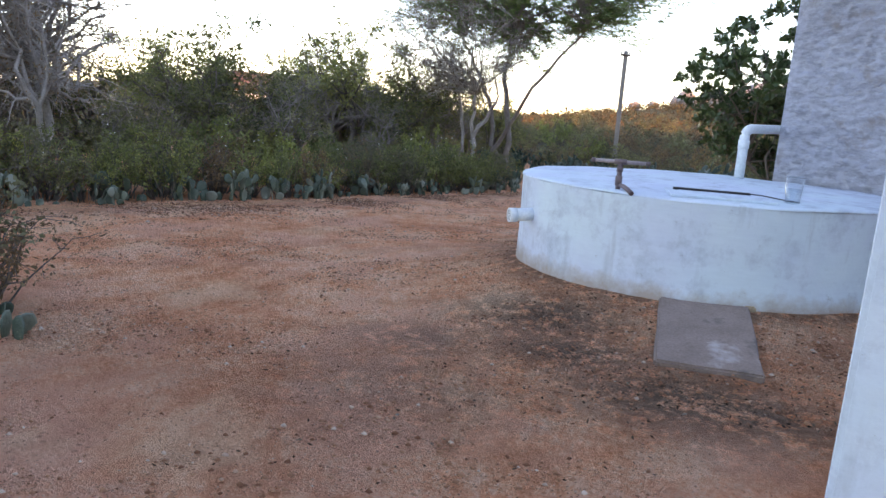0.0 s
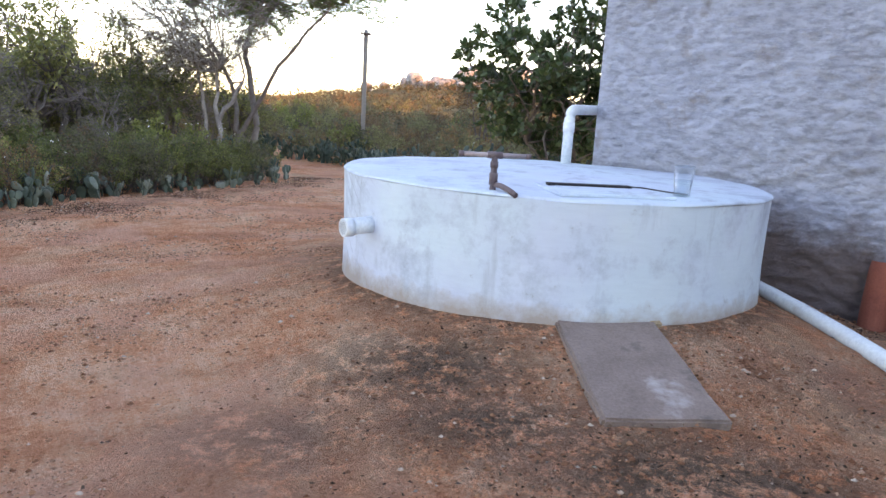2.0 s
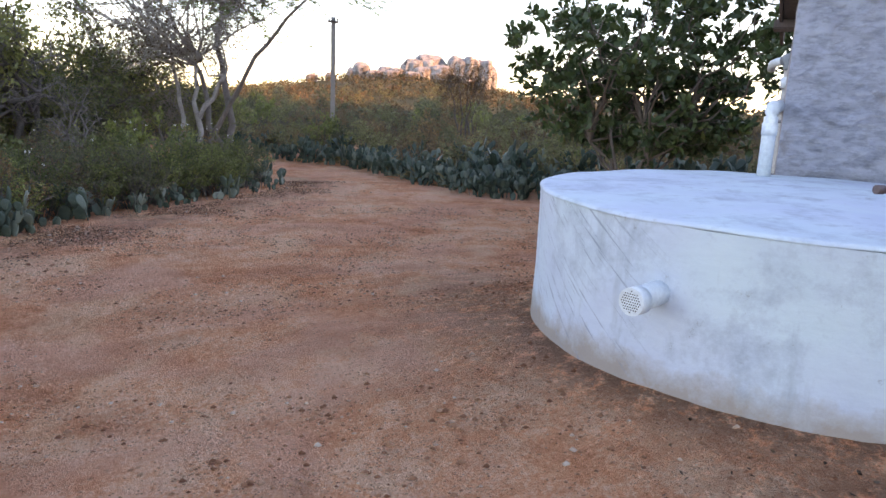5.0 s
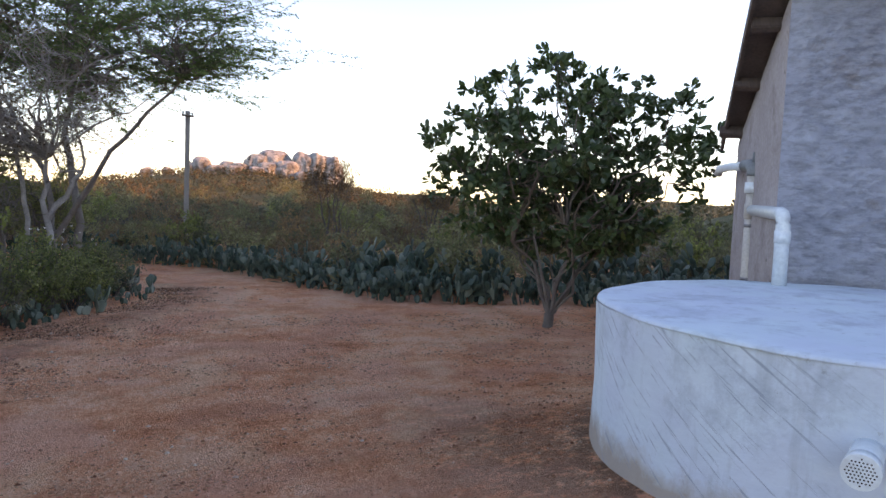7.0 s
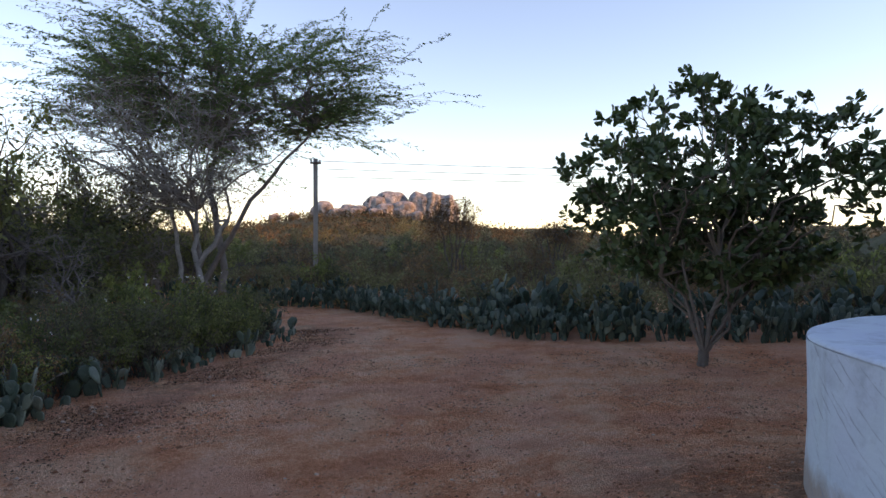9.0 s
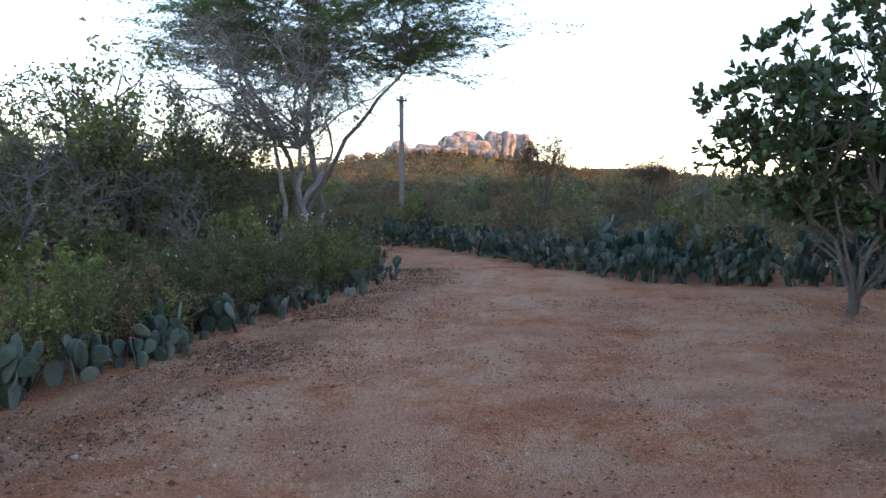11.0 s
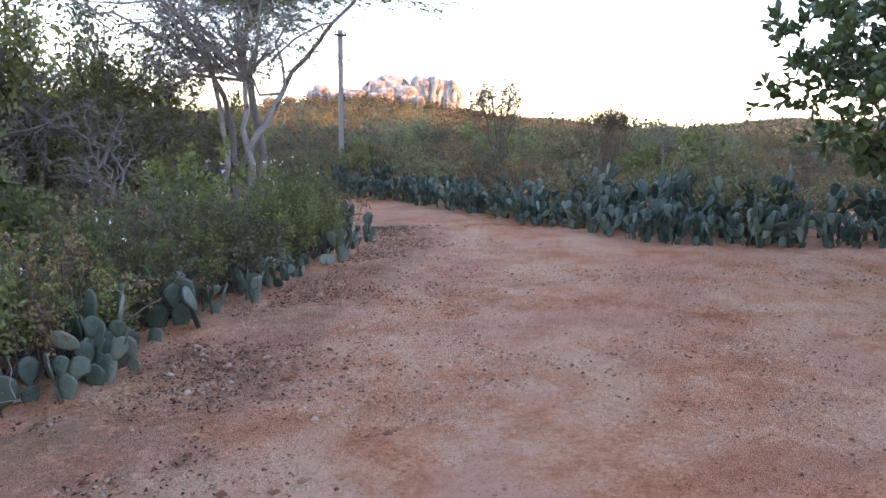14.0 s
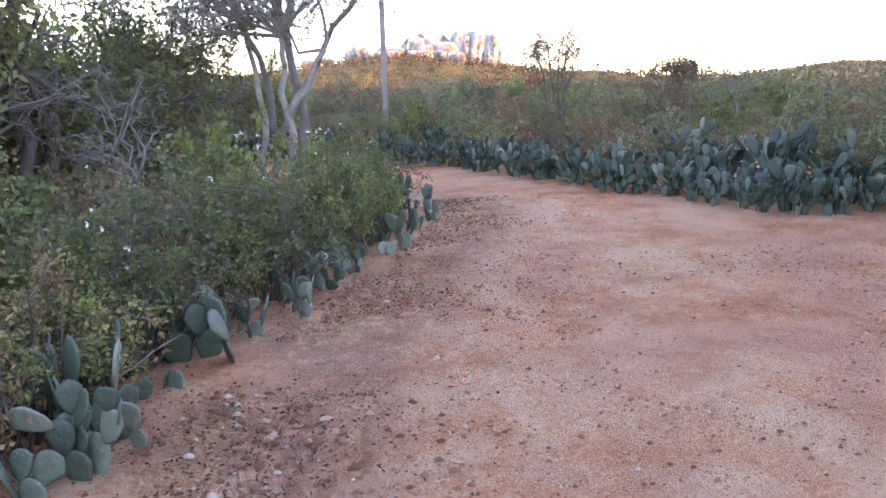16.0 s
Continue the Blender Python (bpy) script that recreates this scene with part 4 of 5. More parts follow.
def branching(seed, trunks, centre, radii, n_limb, n_sub, n_twig, r_limb=0.05, shell=0.5, sub=0.35, twig=0.22, arch=0.08, wob=0.05, flat=1.0, ragged=0.16, spray=0.0, even=False):
    """Trunks (lists of points with radii), limbs into the crown's ellipsoid, then branches and twigs. Returns limbs, twigs and the twigs' points."""
    w, fine = Wood(seed), Wood(seed + 1)
    rng = w.rng
    centre, radii = np.array(centre, float), np.array(radii, float)
    tops = []

    def hold(p):
        q = (p - centre) / radii
        r = np.linalg.norm(q) / (1.0 + ragged * rng.rand() ** 2)
        return p if r <= 1 else centre + q / r * radii

    for pts in trunks:
        for (p, r), (q, s) in zip(pts[:-1], pts[1:]):
            line = w.limb(p, q, r, s, 0.0, 0.025, 5, 8)
        tops.append((np.array(pts[-1][0], float), pts[-1][1]))
    limbs, subs, twigs = [], [], []
    goals = centre + in_ball(rng, n_limb, shell) * radii
    for gl in goals:
        k = int(np.argmin([np.linalg.norm((gl - p) * np.array([1, 1, 0.3])) + rng.rand() * 2.2 for p, _ in tops]))
        p, r = tops[k]
        limbs.append(w.limb(p, gl, min(r_limb, r), r_limb * 0.25, arch, wob, 8, 6))
    size = radii.mean()
    span = np.array([np.linalg.norm(l[-1] - l[0]) for l in limbs]) if even else np.ones(len(limbs))
    for _ in range(n_sub):
        l = limbs[rng.choice(len(limbs), p=span ** 1.5 / (span ** 1.5).sum())]
        i = rng.randint(2, len(l))
        d = rng.randn(3) * np.array([1, 1, 0.6 * flat])
        out = (l[i] - centre) / radii
        goal = hold(l[i] + (d * 0.6 + out * 0.6 + np.array([0, 0, 0.15])) * size * sub)
        subs.append(w.limb(l[i], goal, r_limb * 0.3, r_limb * 0.1, arch, wob, 5, 4))
    for _ in range(n_twig):
        l = subs[rng.randint(len(subs))]
        i = rng.randint(1, len(l))
        d = rng.randn(3) * np.array([1, 1, 0.6 * flat])
        if spray:
            o = (l[i] - centre) * np.array([1, 1, 0.25])
            o = o / (np.linalg.norm(o) + 1e-6) + rng.randn(3) * np.array([0.5, 0.5, 0.22]) + np.array([0, 0, 0.12])
            twigs.append(fine.limb(l[i], l[i] + o * spray * (0.5 + 0.7 * rng.rand()), r_limb * 0.12, r_limb * 0.04, 0.06, 0.03, 5, 3))
            continue
        goal = hold(l[i] + (d + (l[-1] - l[0]) * 0.8 / (np.linalg.norm(l[-1] - l[0]) + 1e-6)) * size * twig * 0.5)
        twigs.append(fine.limb(l[i], goal, r_limb * 0.11, r_limb * 0.05, arch, wob, 4, 3))
    return w, fine, twigs


def along(rng, twigs, per, jitter, habit="loose"):
    """Points, directions and tones of leaves along twigs. Habits: loose; feather, in two flat rows; rosette, bunched at the tips."""
    pos, ax, tones = [], [], []
    for t in twigs:
        way = (t[-1] - t[0]) / (np.linalg.norm(t[-1] - t[0]) + 1e-6)
        side = np.cross(way, np.array([0.0, 0.0, 1.0])) + rng.randn(3) * 0.15
        tone = rng.rand()
        for k in range(per):
            u = rng.rand() * (len(t) - 1)
            if habit == "rosette":
                u = (1 - 0.45 * rng.rand() ** 2) * (len(t) - 1)
            i = min(int(u), len(t) - 2)
            pos.append(t[i] + (t[i + 1] - t[i]) * (u - i) + rng.randn(3) * jitter)
            if habit == "feather":
                ax.append(way * 0.7 + side * (1 if k % 2 else -1) + rng.randn(3) * 0.22)
            elif habit == "rosette":
                ax.append(way * 0.7 + rng.randn(3) * 0.75 + np.array([0, 0, 0.45]))
            else:
                ax.append(way + rng.randn(3) * 0.7)
            tones.append(tone)
    return np.array(pos), np.array(ax), np.array(tones)


def toned(me, tones):
    """Stores each leaf's tone on its corners."""
    at = me.attributes.new("tone", "FLOAT", "POINT")
    at.data.foreach_set("value", np.repeat(tones, len(me.vertices) // len(tones)).astype(np.float32))
    return me


def build_tree(name, label, at, seed, trunks, centre, radii, counts, bark, leaf=None, per=20, size=(0.1, 0.05), jitter=0.05, habit="loose", category="tree", **kw):
    ob = thing(name, label, category, pose(at[0], at[1], gz(*at)))
    w, fine, twigs = branching(seed, trunks, centre, radii, *counts, **kw)
    link("trunk", w.mesh("trunk", bark), ob)
    tagged(link("branchwork", fine.mesh("branchwork", bark), ob), kind="stuff")
    if leaf:
        pos, ax, tones = along(w.rng, twigs, per, jitter, habit)
        broad = habit == "rosette"
        v, f = (broad_leaves if broad else leaves)(w.rng, pos, ax, *size)
        link("crown", toned(mesh_from("crown", v, f, leaf, broad), tones), ob)
    return ob


# wide feathery acacia behind the hedge end
build_tree("acacia_tree", "tall spreading acacia with feathery green leaves and slim grey trunks", (-6.5, 24.2), 11,
           [[((0, 0, -0.2), 0.13), ((0.1, 0, 1.2), 0.10), ((-0.3, 0.1, 3.4), 0.08), ((-0.2, 0.3, 4.6), 0.05)],
            [((-0.6, -0.05, -0.2), 0.10), ((-0.5, -0.05, 0.8), 0.085), ((0.3, -0.15, 2.1), 0.07), ((1.5, -0.3, 3.9), 0.05), ((2.5, -0.4, 5.0), 0.03)],
            [((-0.25, 0.2, -0.2), 0.1), ((-0.7, 0.2, 2.2), 0.07), ((-1.2, 0, 3.5), 0.06), ((-1.9, 0, 4.7), 0.04)]],
           (0.3, 0, 5.95), (4.3, 3.3, 1.9), (84, 520, 2300), BARK_GREY, ACACIA_LEAF, 44, (0.105, 0.030), 0.018, "feather", r_limb=0.05, shell=0.4, sub=0.42, spray=1.15, arch=0.1, flat=0.4, ragged=0.6, even=True)
# leafless pale tree in front of it
build_tree("bare_tree", "leafless grey tree with dense dry twigs and a pale forked trunk", (-6.5, 20.0), 23,
           [[((0.15, 0, -0.2), 0.08), ((0.05, 0, 1.5), 0.06), ((0.05, 0, 2.6), 0.04)],
            [((-0.35, 0.2, -0.2), 0.065), ((-0.3, 0.2, 1.4), 0.05), ((-0.5, 0.2, 2.8), 0.04)],
            [((0.1, 0, 1.4), 0.07), ((0.7, 0.1, 2.4), 0.05)]],
           (-0.7, 0, 3.8), (3.0, 2.2, 1.5), (34, 340, 2300), BARK_PALE, SHRUB_DRY, 2, (0.06, 0.03), 0.05, r_limb=0.034, shell=0.5, sub=0.4, twig=0.35)
# cashew tree in the yard
build_tree("cashew_tree", "low round cashew tree with dark glossy leaves and forked trunk", (1.40, 13.2), 31,
           [[((0, 0, -0.15), 0.085), ((0.0, 0, 0.2), 0.075)],
            [((0, 0, 0.18), 0.042), ((-0.14, 0.05, 0.55), 0.034), ((-0.22, 0.1, 0.95), 0.028), ((-0.6, 0.1, 1.25), 0.022)],
            [((0, 0, 0.18), 0.042), ((0.26, 0.05, 0.45), 0.033), ((0.42, 0.0, 0.8), 0.028), ((0.9, 0.1, 1.2), 0.022)],
            [((0, 0, 0.2), 0.038), ((0.05, -0.1, 0.7), 0.032), ((0.2, -0.15, 1.1), 0.028), ((0.1, -0.2, 1.5), 0.022)]],
           (0.3, 0.25, 2.52), (2.0, 2.25, 1.32), (52, 200, 820), BARK_MID, CASHEW_LEAF, 13, (0.14, 0.070), 0.02, "rosette", r_limb=0.028, shell=0.5, sub=0.28, twig=0.2, ragged=0.25)


def shrub_kind(name, label, seed, leaf, count, radius, height, size, bark=BARK_DARK, per=16, side=4):
    ob = thing(name, label, "shrub")
    w = Wood(seed)
    rng = w.rng
    twigs = []
    for _ in range(count):
        a = rng.rand() * 6.28
        rr = radius * math.sqrt(rng.rand())
        top = np.array([rr * math.cos(a), rr * math.sin(a), height * (0.5 + 0.5 * rng.rand() ** 0.6) * math.sqrt(1 - 0.72 * (rr / radius) ** 2)])
        t = w.limb((top[0] * 0.3, top[1] * 0.3, -0.05), top, 0.013, 0.004, 0.03, 0.05, 5, 4)
        twigs.append(t[3:])
        for _ in range(side):
            i = rng.randint(2, 5)
            g = t[i] + (rng.randn(3) * np.array([0.17, 0.17, 0.11]) + np.array([0, 0, 0.05])) * radius * 1.2
            g[2] = max(g[2], 0.12)
            twigs.append(w.limb(t[i], g, 0.005, 0.002, 0.05, 0.05, 4, 3))
    link("branchwork", w.mesh("branchwork", bark), ob)
    if per:
        pos, ax, tones = along(rng, twigs, per, 0.03)
        v, f = leaves(rng, pos, ax, *size)
        link("foliage", toned(mesh_from("foliage", v, f, leaf), tones), ob)
    return ob


SHRUBS = [
    shrub_kind("green_shrub", "dense small-leaved green shrub in the thicket", 41, SHRUB_LEAF, 36, 0.75, 1.4, (0.048, 0.03), per=19),
    shrub_kind("green_shrub", "dense small-leaved green shrub in the thicket", 42, SHRUB_LEAF, 32, 0.65, 1.2, (0.05, 0.031), per=18),
    shrub_kind("grey_green_shrub", "twiggy grey-green shrub in the thicket", 43, SHRUB_GREY, 36, 0.7, 1.35, (0.053, 0.032), per=12),
    shrub_kind("dry_shrub", "brownish half-dry shrub with thin twigs", 44, SHRUB_DRY, 40, 0.65, 1.1, (0.045, 0.026), per=9),
    shrub_kind("green_shrub", "leafy green shrub deep in the thicket", 45, SHRUB_LEAF, 17, 0.8, 1.4, (0.095, 0.056), per=17, side=2),
    shrub_kind("grey_green_shrub", "greyish green scrub bush behind the hedge", 46, SHRUB_GREY, 17, 0.8, 1.35, (0.085, 0.048), per=15, side=2),
    shrub_kind("dry_shrub", "brownish half-dry bush behind the hedge", 47, SHRUB_DRY, 18, 0.75, 1.15, (0.07, 0.037), per=12, side=2),
]


def tree_kind(name, label, seed, leaf, height, spread, per, bark=BARK_DARK, size=(0.11, 0.055), counts=(12, 54, 220)):
    ob = thing(name, label, "tree")
    w, fine, twigs = branching(seed, [[((0, 0, -0.2), 0.08), ((0.1, 0.05, height * 0.4), 0.06)], [((0.15, 0, -0.2), 0.06), ((0.4, -0.1, height * 0.35), 0.045)]],
                         (0.1, 0, height * 0.62), (spread, spread, height * 0.38), *counts, r_limb=0.04, shell=0.35, sub=0.4, twig=0.3)
    link("trunk", w.mesh("trunk", bark), ob)
    tagged(link("branchwork", fine.mesh("branchwork", bark), ob), kind="stuff")
    if per:
        pos, ax, tones = along(w.rng, twigs, per, 0.08)
        v, f = leaves(w.rng, pos, ax, *size)
        link("crown", toned(mesh_from("crown", v, f, leaf), tones), ob)
    return ob


TREES = [
    tree_kind("scrub_tree", "small dark green scrub tree behind the cactus hedge", 51, TREE_LEAF, 3.6, 1.5, 11, size=(0.115, 0.055)),
    tree_kind("scrub_tree", "small dark green scrub tree behind the cactus hedge", 52, TREE_LEAF, 3.2, 1.7, 11, size=(0.115, 0.055)),
    tree_kind("thorn_tree", "greyish half-bare thorn tree behind the hedge", 53, SHRUB_GREY, 3.8, 1.6, 7, BARK_GREY, (0.09, 0.045)),
    tree_kind("dead_tree", "leafless pale scrub tree with tangled twigs", 54, None, 3.4, 1.5, 0, BARK_GREY, counts=(14, 90, 330)),
    tree_kind("dry_thorn_tree", "leafless thorn tree with dense pinkish grey twigs", 55, SHRUB_DRY, 3.3, 1.7, 2, BARK_PALE, (0.05, 0.02), counts=(26, 170, 760)),
]


def scatter(kinds, spots, group, used):
    """The first spot of each kind takes the model itself, the rest copies."""
    for i, (k, x, y, s, turn) in enumerate(spots):
        m = pose(x, y, gz(x, y) - 0.02, 0, 0, turn) @ Matrix.Diagonal((s, s, s * random.uniform(0.9, 1.12), 1))
        ob = kinds[k]
        if k in used:
            copy_thing(ob, m)
        else:
            ob.matrix_basis = m
            tagged(ob, group=group)
            used.add(k)


def hedge_points(line, gap, offset, wobble):
    """Places along a line, set off to its left by offset."""
    out = []
    for (ax, ay), (bx, by) in zip(line[:-1], line[1:]):
        d = math.hypot(bx - ax, by - ay)
        n = max(1, int(d / gap))
        for i in range(n):
            t = (i + random.random() * 0.7) / n
            nx, ny = -(by - ay) / d, (bx - ax) / d
            o = offset + random.uniform(-wobble, wobble)
            out.append((ax + (bx - ax) * t + nx * o, ay + (by - ay) * t + ny * o))
    return out


random.seed(7)
spots = []
for off, gap, wob in ((0.62, 0.48, 0.14), (1.25, 0.72, 0.3), (2.1, 0.95, 0.4), (3.2, 1.2, 0.5), (4.6, 1.8, 0.7)):
    for x, y in hedge_points(LEFT_HEDGE[:-1], gap, off, wob):
        kind = random.choice((0, 0, 1, 1, 2, 3)) if off < 2 else random.choice((4, 4, 5, 6))
        spots.append((kind, x, y, random.uniform(0.8, 1.1), random.uniform(0, 360)))
for x, y in hedge_points([(10, 17.2), (3, 17.4), (0.6, 19), (-0.5, 21.5), (-2, 26), (-8, 29.5)], 1.3, 0.4, 0.7):
    spots.append((random.choice((4, 5, 5, 6)), x, y, random.uniform(0.8, 1.15), random.uniform(0, 360)))
for x, y in hedge_points(RIGHT_HEDGE[:7], 0.9, -2.3, 0.4):
    spots.append((random.choice((6, 6, 5)), x, y, random.uniform(0.75, 1.1), random.uniform(0, 360)))
for i in range(170):
    x, y = random.uniform(-14, 26), random.uniform(20, 56)
    if y > 20 + max(0, -x + 1) * 1.7 or y > 31:
        spots.append((random.choice((4, 5, 5, 6, 6, 6)), x, y, random.uniform(1.0, 1.7), random.uniform(0, 360)))
for i in range(110):
    y = random.uniform(46, 88)
    spots.append((random.choice((5, 5, 6, 6, 6)), random.uniform(-0.45, 0.6) * y, y, random.uniform(1.3, 2.1), random.uniform(0, 360)))
spots += [(0, -5.25, 18.4, 0.8, 10), (1, -5.35, 19.1, 0.8, 70), (2, -5.5, 19.8, 0.8, 200), (0, -5.2, 20.2, 0.7, 300)]
spots += [(3, -4.6, 3.25, 0.95, 40), (2, -4.9, 3.0, 1.0, 120)]
scatter(SHRUBS, spots, "thicket shrubs", set())

random.seed(9)
spots = []
for i in range(34):
    u = random.random()
    x, y = -12.5 + 4.2 * u + random.uniform(-2.2, 0.6), 7.0 + 15.0 * u + random.uniform(-1, 1.5)
    spots.append((random.choice((0, 1, 1, 2, 2, 3)), x, y, random.uniform(0.62, 0.95), random.uniform(0, 360)))
for i in range(26):
    x, y = random.uniform(-22, -8.5), random.uniform(21, 34)
    spots.append((random.choice((0, 0, 1, 2, 3)), x, y, random.uniform(0.9, 1.3), random.uniform(0, 360)))
for x, y, k, s in ((-10.4, 19.0, 3, 1.75), (-11.6, 20.0, 3, 1.7), (-9.7, 17.4, 3, 1.35), (-12.8, 18.6, 3, 1.6), (8.2, 31.9, 2, 0.9), (-10.7, 9.0, 4, 1.15), (-11.9, 10.0, 4, 1.25), (-12.6, 8.4, 4, 1.3), (-11.6, 7.4, 4, 1.1), (-13.2, 10.2, 4, 1.3), (-12, 9.3, 2, 1.05), (-13.2, 11, 3, 1.25), (-11.6, 8.0, 3, 1.1), (-13.8, 8.6, 0, 1.1), (14, 36, 2, 0.7), (6.6, 17.5, 3, 0.75), (-9.4, 14.5, 3, 1.0), (-8.6, 19.5, 1, 1.15), (-9.6, 18.0, 0, 1.2), (-9.0, 22.0, 0, 1.3), (-10.5, 20.5, 2, 1.25), (-11.5, 17, 1, 1.2), (-8.2, 17.2, 3, 0.9), (-12, 14, 2, 1.1), (-12.6, 16.4, 0, 1.15), (-13.4, 15.2, 1, 1.15), (-7.6, 26.5, 0, 0.9), (-4.6, 28.5, 1, 0.6), (-8.3, 21.5, 2, 1.15), (-9.3, 20.2, 3, 1.2), (-10.8, 19.2, 2, 1.15), (-8.2, 24.5, 3, 1.3), (-11.5, 22.5, 2, 1.3)):
    spots.append((k, x, y, s, random.uniform(0, 360)))
scatter(TREES, spots, "scrub trees", set())


# leafless thickets standing alone on the plain
for at, h, wide, seed in (((1.6, 32.0), 3.7, 1.2, 71), ((5.8, 32.0), 2.8, 1.3, 72)):
    build_tree("bare_shrub", "tall leafless brown shrub with fanned twigs on the plain", at, seed,
               [[((0.15 * a, 0.1 * a, -0.2), 0.05), ((wide * 0.32 * a, 0.12 * a, h * 0.5), 0.035), ((wide * 0.55 * a, 0.1 * a, h * 0.78), 0.022)] for a in (-1.2, -0.5, 0.1, 0.6, 1.2)],
               (0, 0, h * 0.66), (wide, wide * 0.8, h * 0.34), (30, 220, 900), BARK_DARK, SHRUB_DRY, 4, (0.085, 0.04), 0.05, category="shrub", r_limb=0.022, shell=0.3, sub=0.35, twig=0.3)


# prickly pear hedges
def pad_mesh(name, length, width, thick, seed, material):
    rng = np.random.RandomState(seed)
    n = 12
    rim = []
    for k in range(n):
        a = 2 * math.pi * k / n - math.pi / 2
        up = (math.sin(a) + 1) / 2
        w = width * 0.5 * math.cos(a) * (0.62 + 0.5 * up) * (1 + 0.06 * rng.randn())
        rim.append((w, length * (up ** 0.9)))
    v, f = [], []
    for x, z in rim:
        v.append((x, 0, z))
    for s in (1, -1):
        for x, z in rim:
            v.append((x * 0.8, s * thick * 0.42, length * 0.5 + (z - length * 0.5) * 0.86))
        for x, z in rim:
            v.append((x * 0.42, s * thick * 0.5, length * 0.52 + (z - length * 0.5) * 0.42))
    for s in (0, 1):
        a, b = n + 2 * n * s, 2 * n + 2 * n * s
        for k in range(n):
            k2 = (k + 1) % n
            q1, q2 = (k, k2, a + k2, a + k), (a + k, a + k2, b + k2, b + k)
            f += [q1, q2] if s else [q1[::-1], q2[::-1]]
        f.append(tuple(b + k for k in range(n)) if s else tuple(b + k for k in range(n))[::-1])
    v = [(x, y + 0.06 * length * math.sin(z / length * 2.0 + seed), z) for x, y, z in v]
    return mesh_from(name, np.array(v), f, material, True)


PADS = [pad_mesh("pad", 0.30, 0.235, 0.022, 1, PAD), pad_mesh("pad", 0.25, 0.235, 0.020, 2, PAD), pad_mesh("pad", 0.34, 0.19, 0.022, 3, PAD)]
PADS_BLUE = [pad_mesh("pad", 0.29, 0.18, 0.022, 4, PAD_BLUE), pad_mesh("pad", 0.25, 0.185, 0.020, 5, PAD_BLUE), pad_mesh("pad", 0.32, 0.15, 0.022, 6, PAD_BLUE)]


def cactus_kind(seed, pads, levels, label, stems=(2, 3), lean=13):
    """Prickly pear: upright pads that grow from the rims of pads."""
    r = random.Random(seed)
    ob = thing("prickly_pear", label, "cactus")

    def put(m, level):
        me = r.choice(pads)
        s = r.uniform(0.78, 1.12)
        link("pad", me, ob, m=m @ Matrix.Diagonal((s, s, s, 1)))
        length = max(v.co.z for v in me.vertices) * s
        if level <= 0:
            return
        for side in r.sample((-1, 0, 1), r.choice((1, 2, 2))):
            top = Matrix.Translation((side * length * 0.2, 0, length * (0.93 - 0.12 * abs(side))))
            put(m @ top @ pose(0, 0, 0, r.uniform(-14, 14), side * r.uniform(14, 32) + r.uniform(-8, 8), r.uniform(-60, 60)), level - 1)

    for _ in range(r.choice(stems)):
        put(pose(r.uniform(-0.2, 0.2), r.uniform(-0.14, 0.14), -0.05, r.uniform(-lean, lean), r.uniform(-lean, lean), r.uniform(-75, 75)), levels)
    return ob


LOWCACTI = [cactus_kind(60 + i, PADS, 1 if i < 4 else 0, "low grey-green prickly pear with upright oval pads at the hedge's foot", (2, 3, 3)) for i in range(6)]
BIGCACTI = [cactus_kind(100 + i, PADS, 2, "large prickly pear with broad grey-green pads at the hedge's foot") for i in range(3)]
TALLCACTI = [cactus_kind(80 + i, PADS_BLUE, 2, "blue-green prickly pear in the dense cactus hedge", (3, 4)) for i in range(5)]
HIGHCACTI = [cactus_kind(130 + i, PADS_BLUE, 3, "tall blue-green prickly pear in the dense cactus hedge", (2, 3), 8) for i in range(4)]


def plant_row(kinds, places, lo, hi, group, used):
    for x, y in places:
        k = random.randrange(len(kinds))
        s = random.uniform(lo, hi)
        m = pose(x, y, gz(x, y) - 0.01, random.uniform(-5, 5), random.uniform(-5, 5), random.uniform(0, 360)) @ Matrix.Diagonal((s, s, s, 1))
        if k in used:
            copy_thing(kinds[k], m)
        else:
            kinds[k].matrix_basis = m
            tagged(kinds[k], group=group)
            used.add(k)


random.seed(13)
done = set()
plant_row(LOWCACTI, hedge_points(LEFT_HEDGE, 0.37, 0.16, 0.2), 0.6, 1.05, "cactus hedge by the path", done)
plant_row(LOWCACTI, hedge_points(LEFT_HEDGE, 0.6, 0.5, 0.15), 0.8, 1.15, "cactus hedge by the path", done)
plant_row(BIGCACTI, [(-7.45, 10.1), (-8.1, 9.3), (-6.75, 11.6), (-5.7, 14.9), (-5.1, 17.1), (-4.75, 18.8)], 0.6, 0.8, "cactus hedge by the path", set())
done = set()
plant_row(TALLCACTI, hedge_points(RIGHT_HEDGE, 0.40, -0.25, 0.15), 0.7, 1.0, "cactus hedge across the yard", done)
plant_row(TALLCACTI, hedge_points(RIGHT_HEDGE, 0.46, -0.6, 0.2), 0.8, 1.05, "cactus hedge across the yard", done)
tall = set()
plant_row(HIGHCACTI, hedge_points(RIGHT_HEDGE[:6], 0.6, -1.2, 0.3), 0.78, 1.08, "cactus hedge across the yard", tall)
plant_row(HIGHCACTI, hedge_points(RIGHT_HEDGE[5:], 0.7, -1.1, 0.3), 0.7, 0.95, "cactus hedge across the yard", tall)
plant_row(LOWCACTI, [(-3.9, 3.0), (-4.3, 3.2), (-4.38, 2.75), (-4.2, 2.55)], 0.8, 1.0, "cactus by the porch", {0, 1, 2, 3, 4, 5})


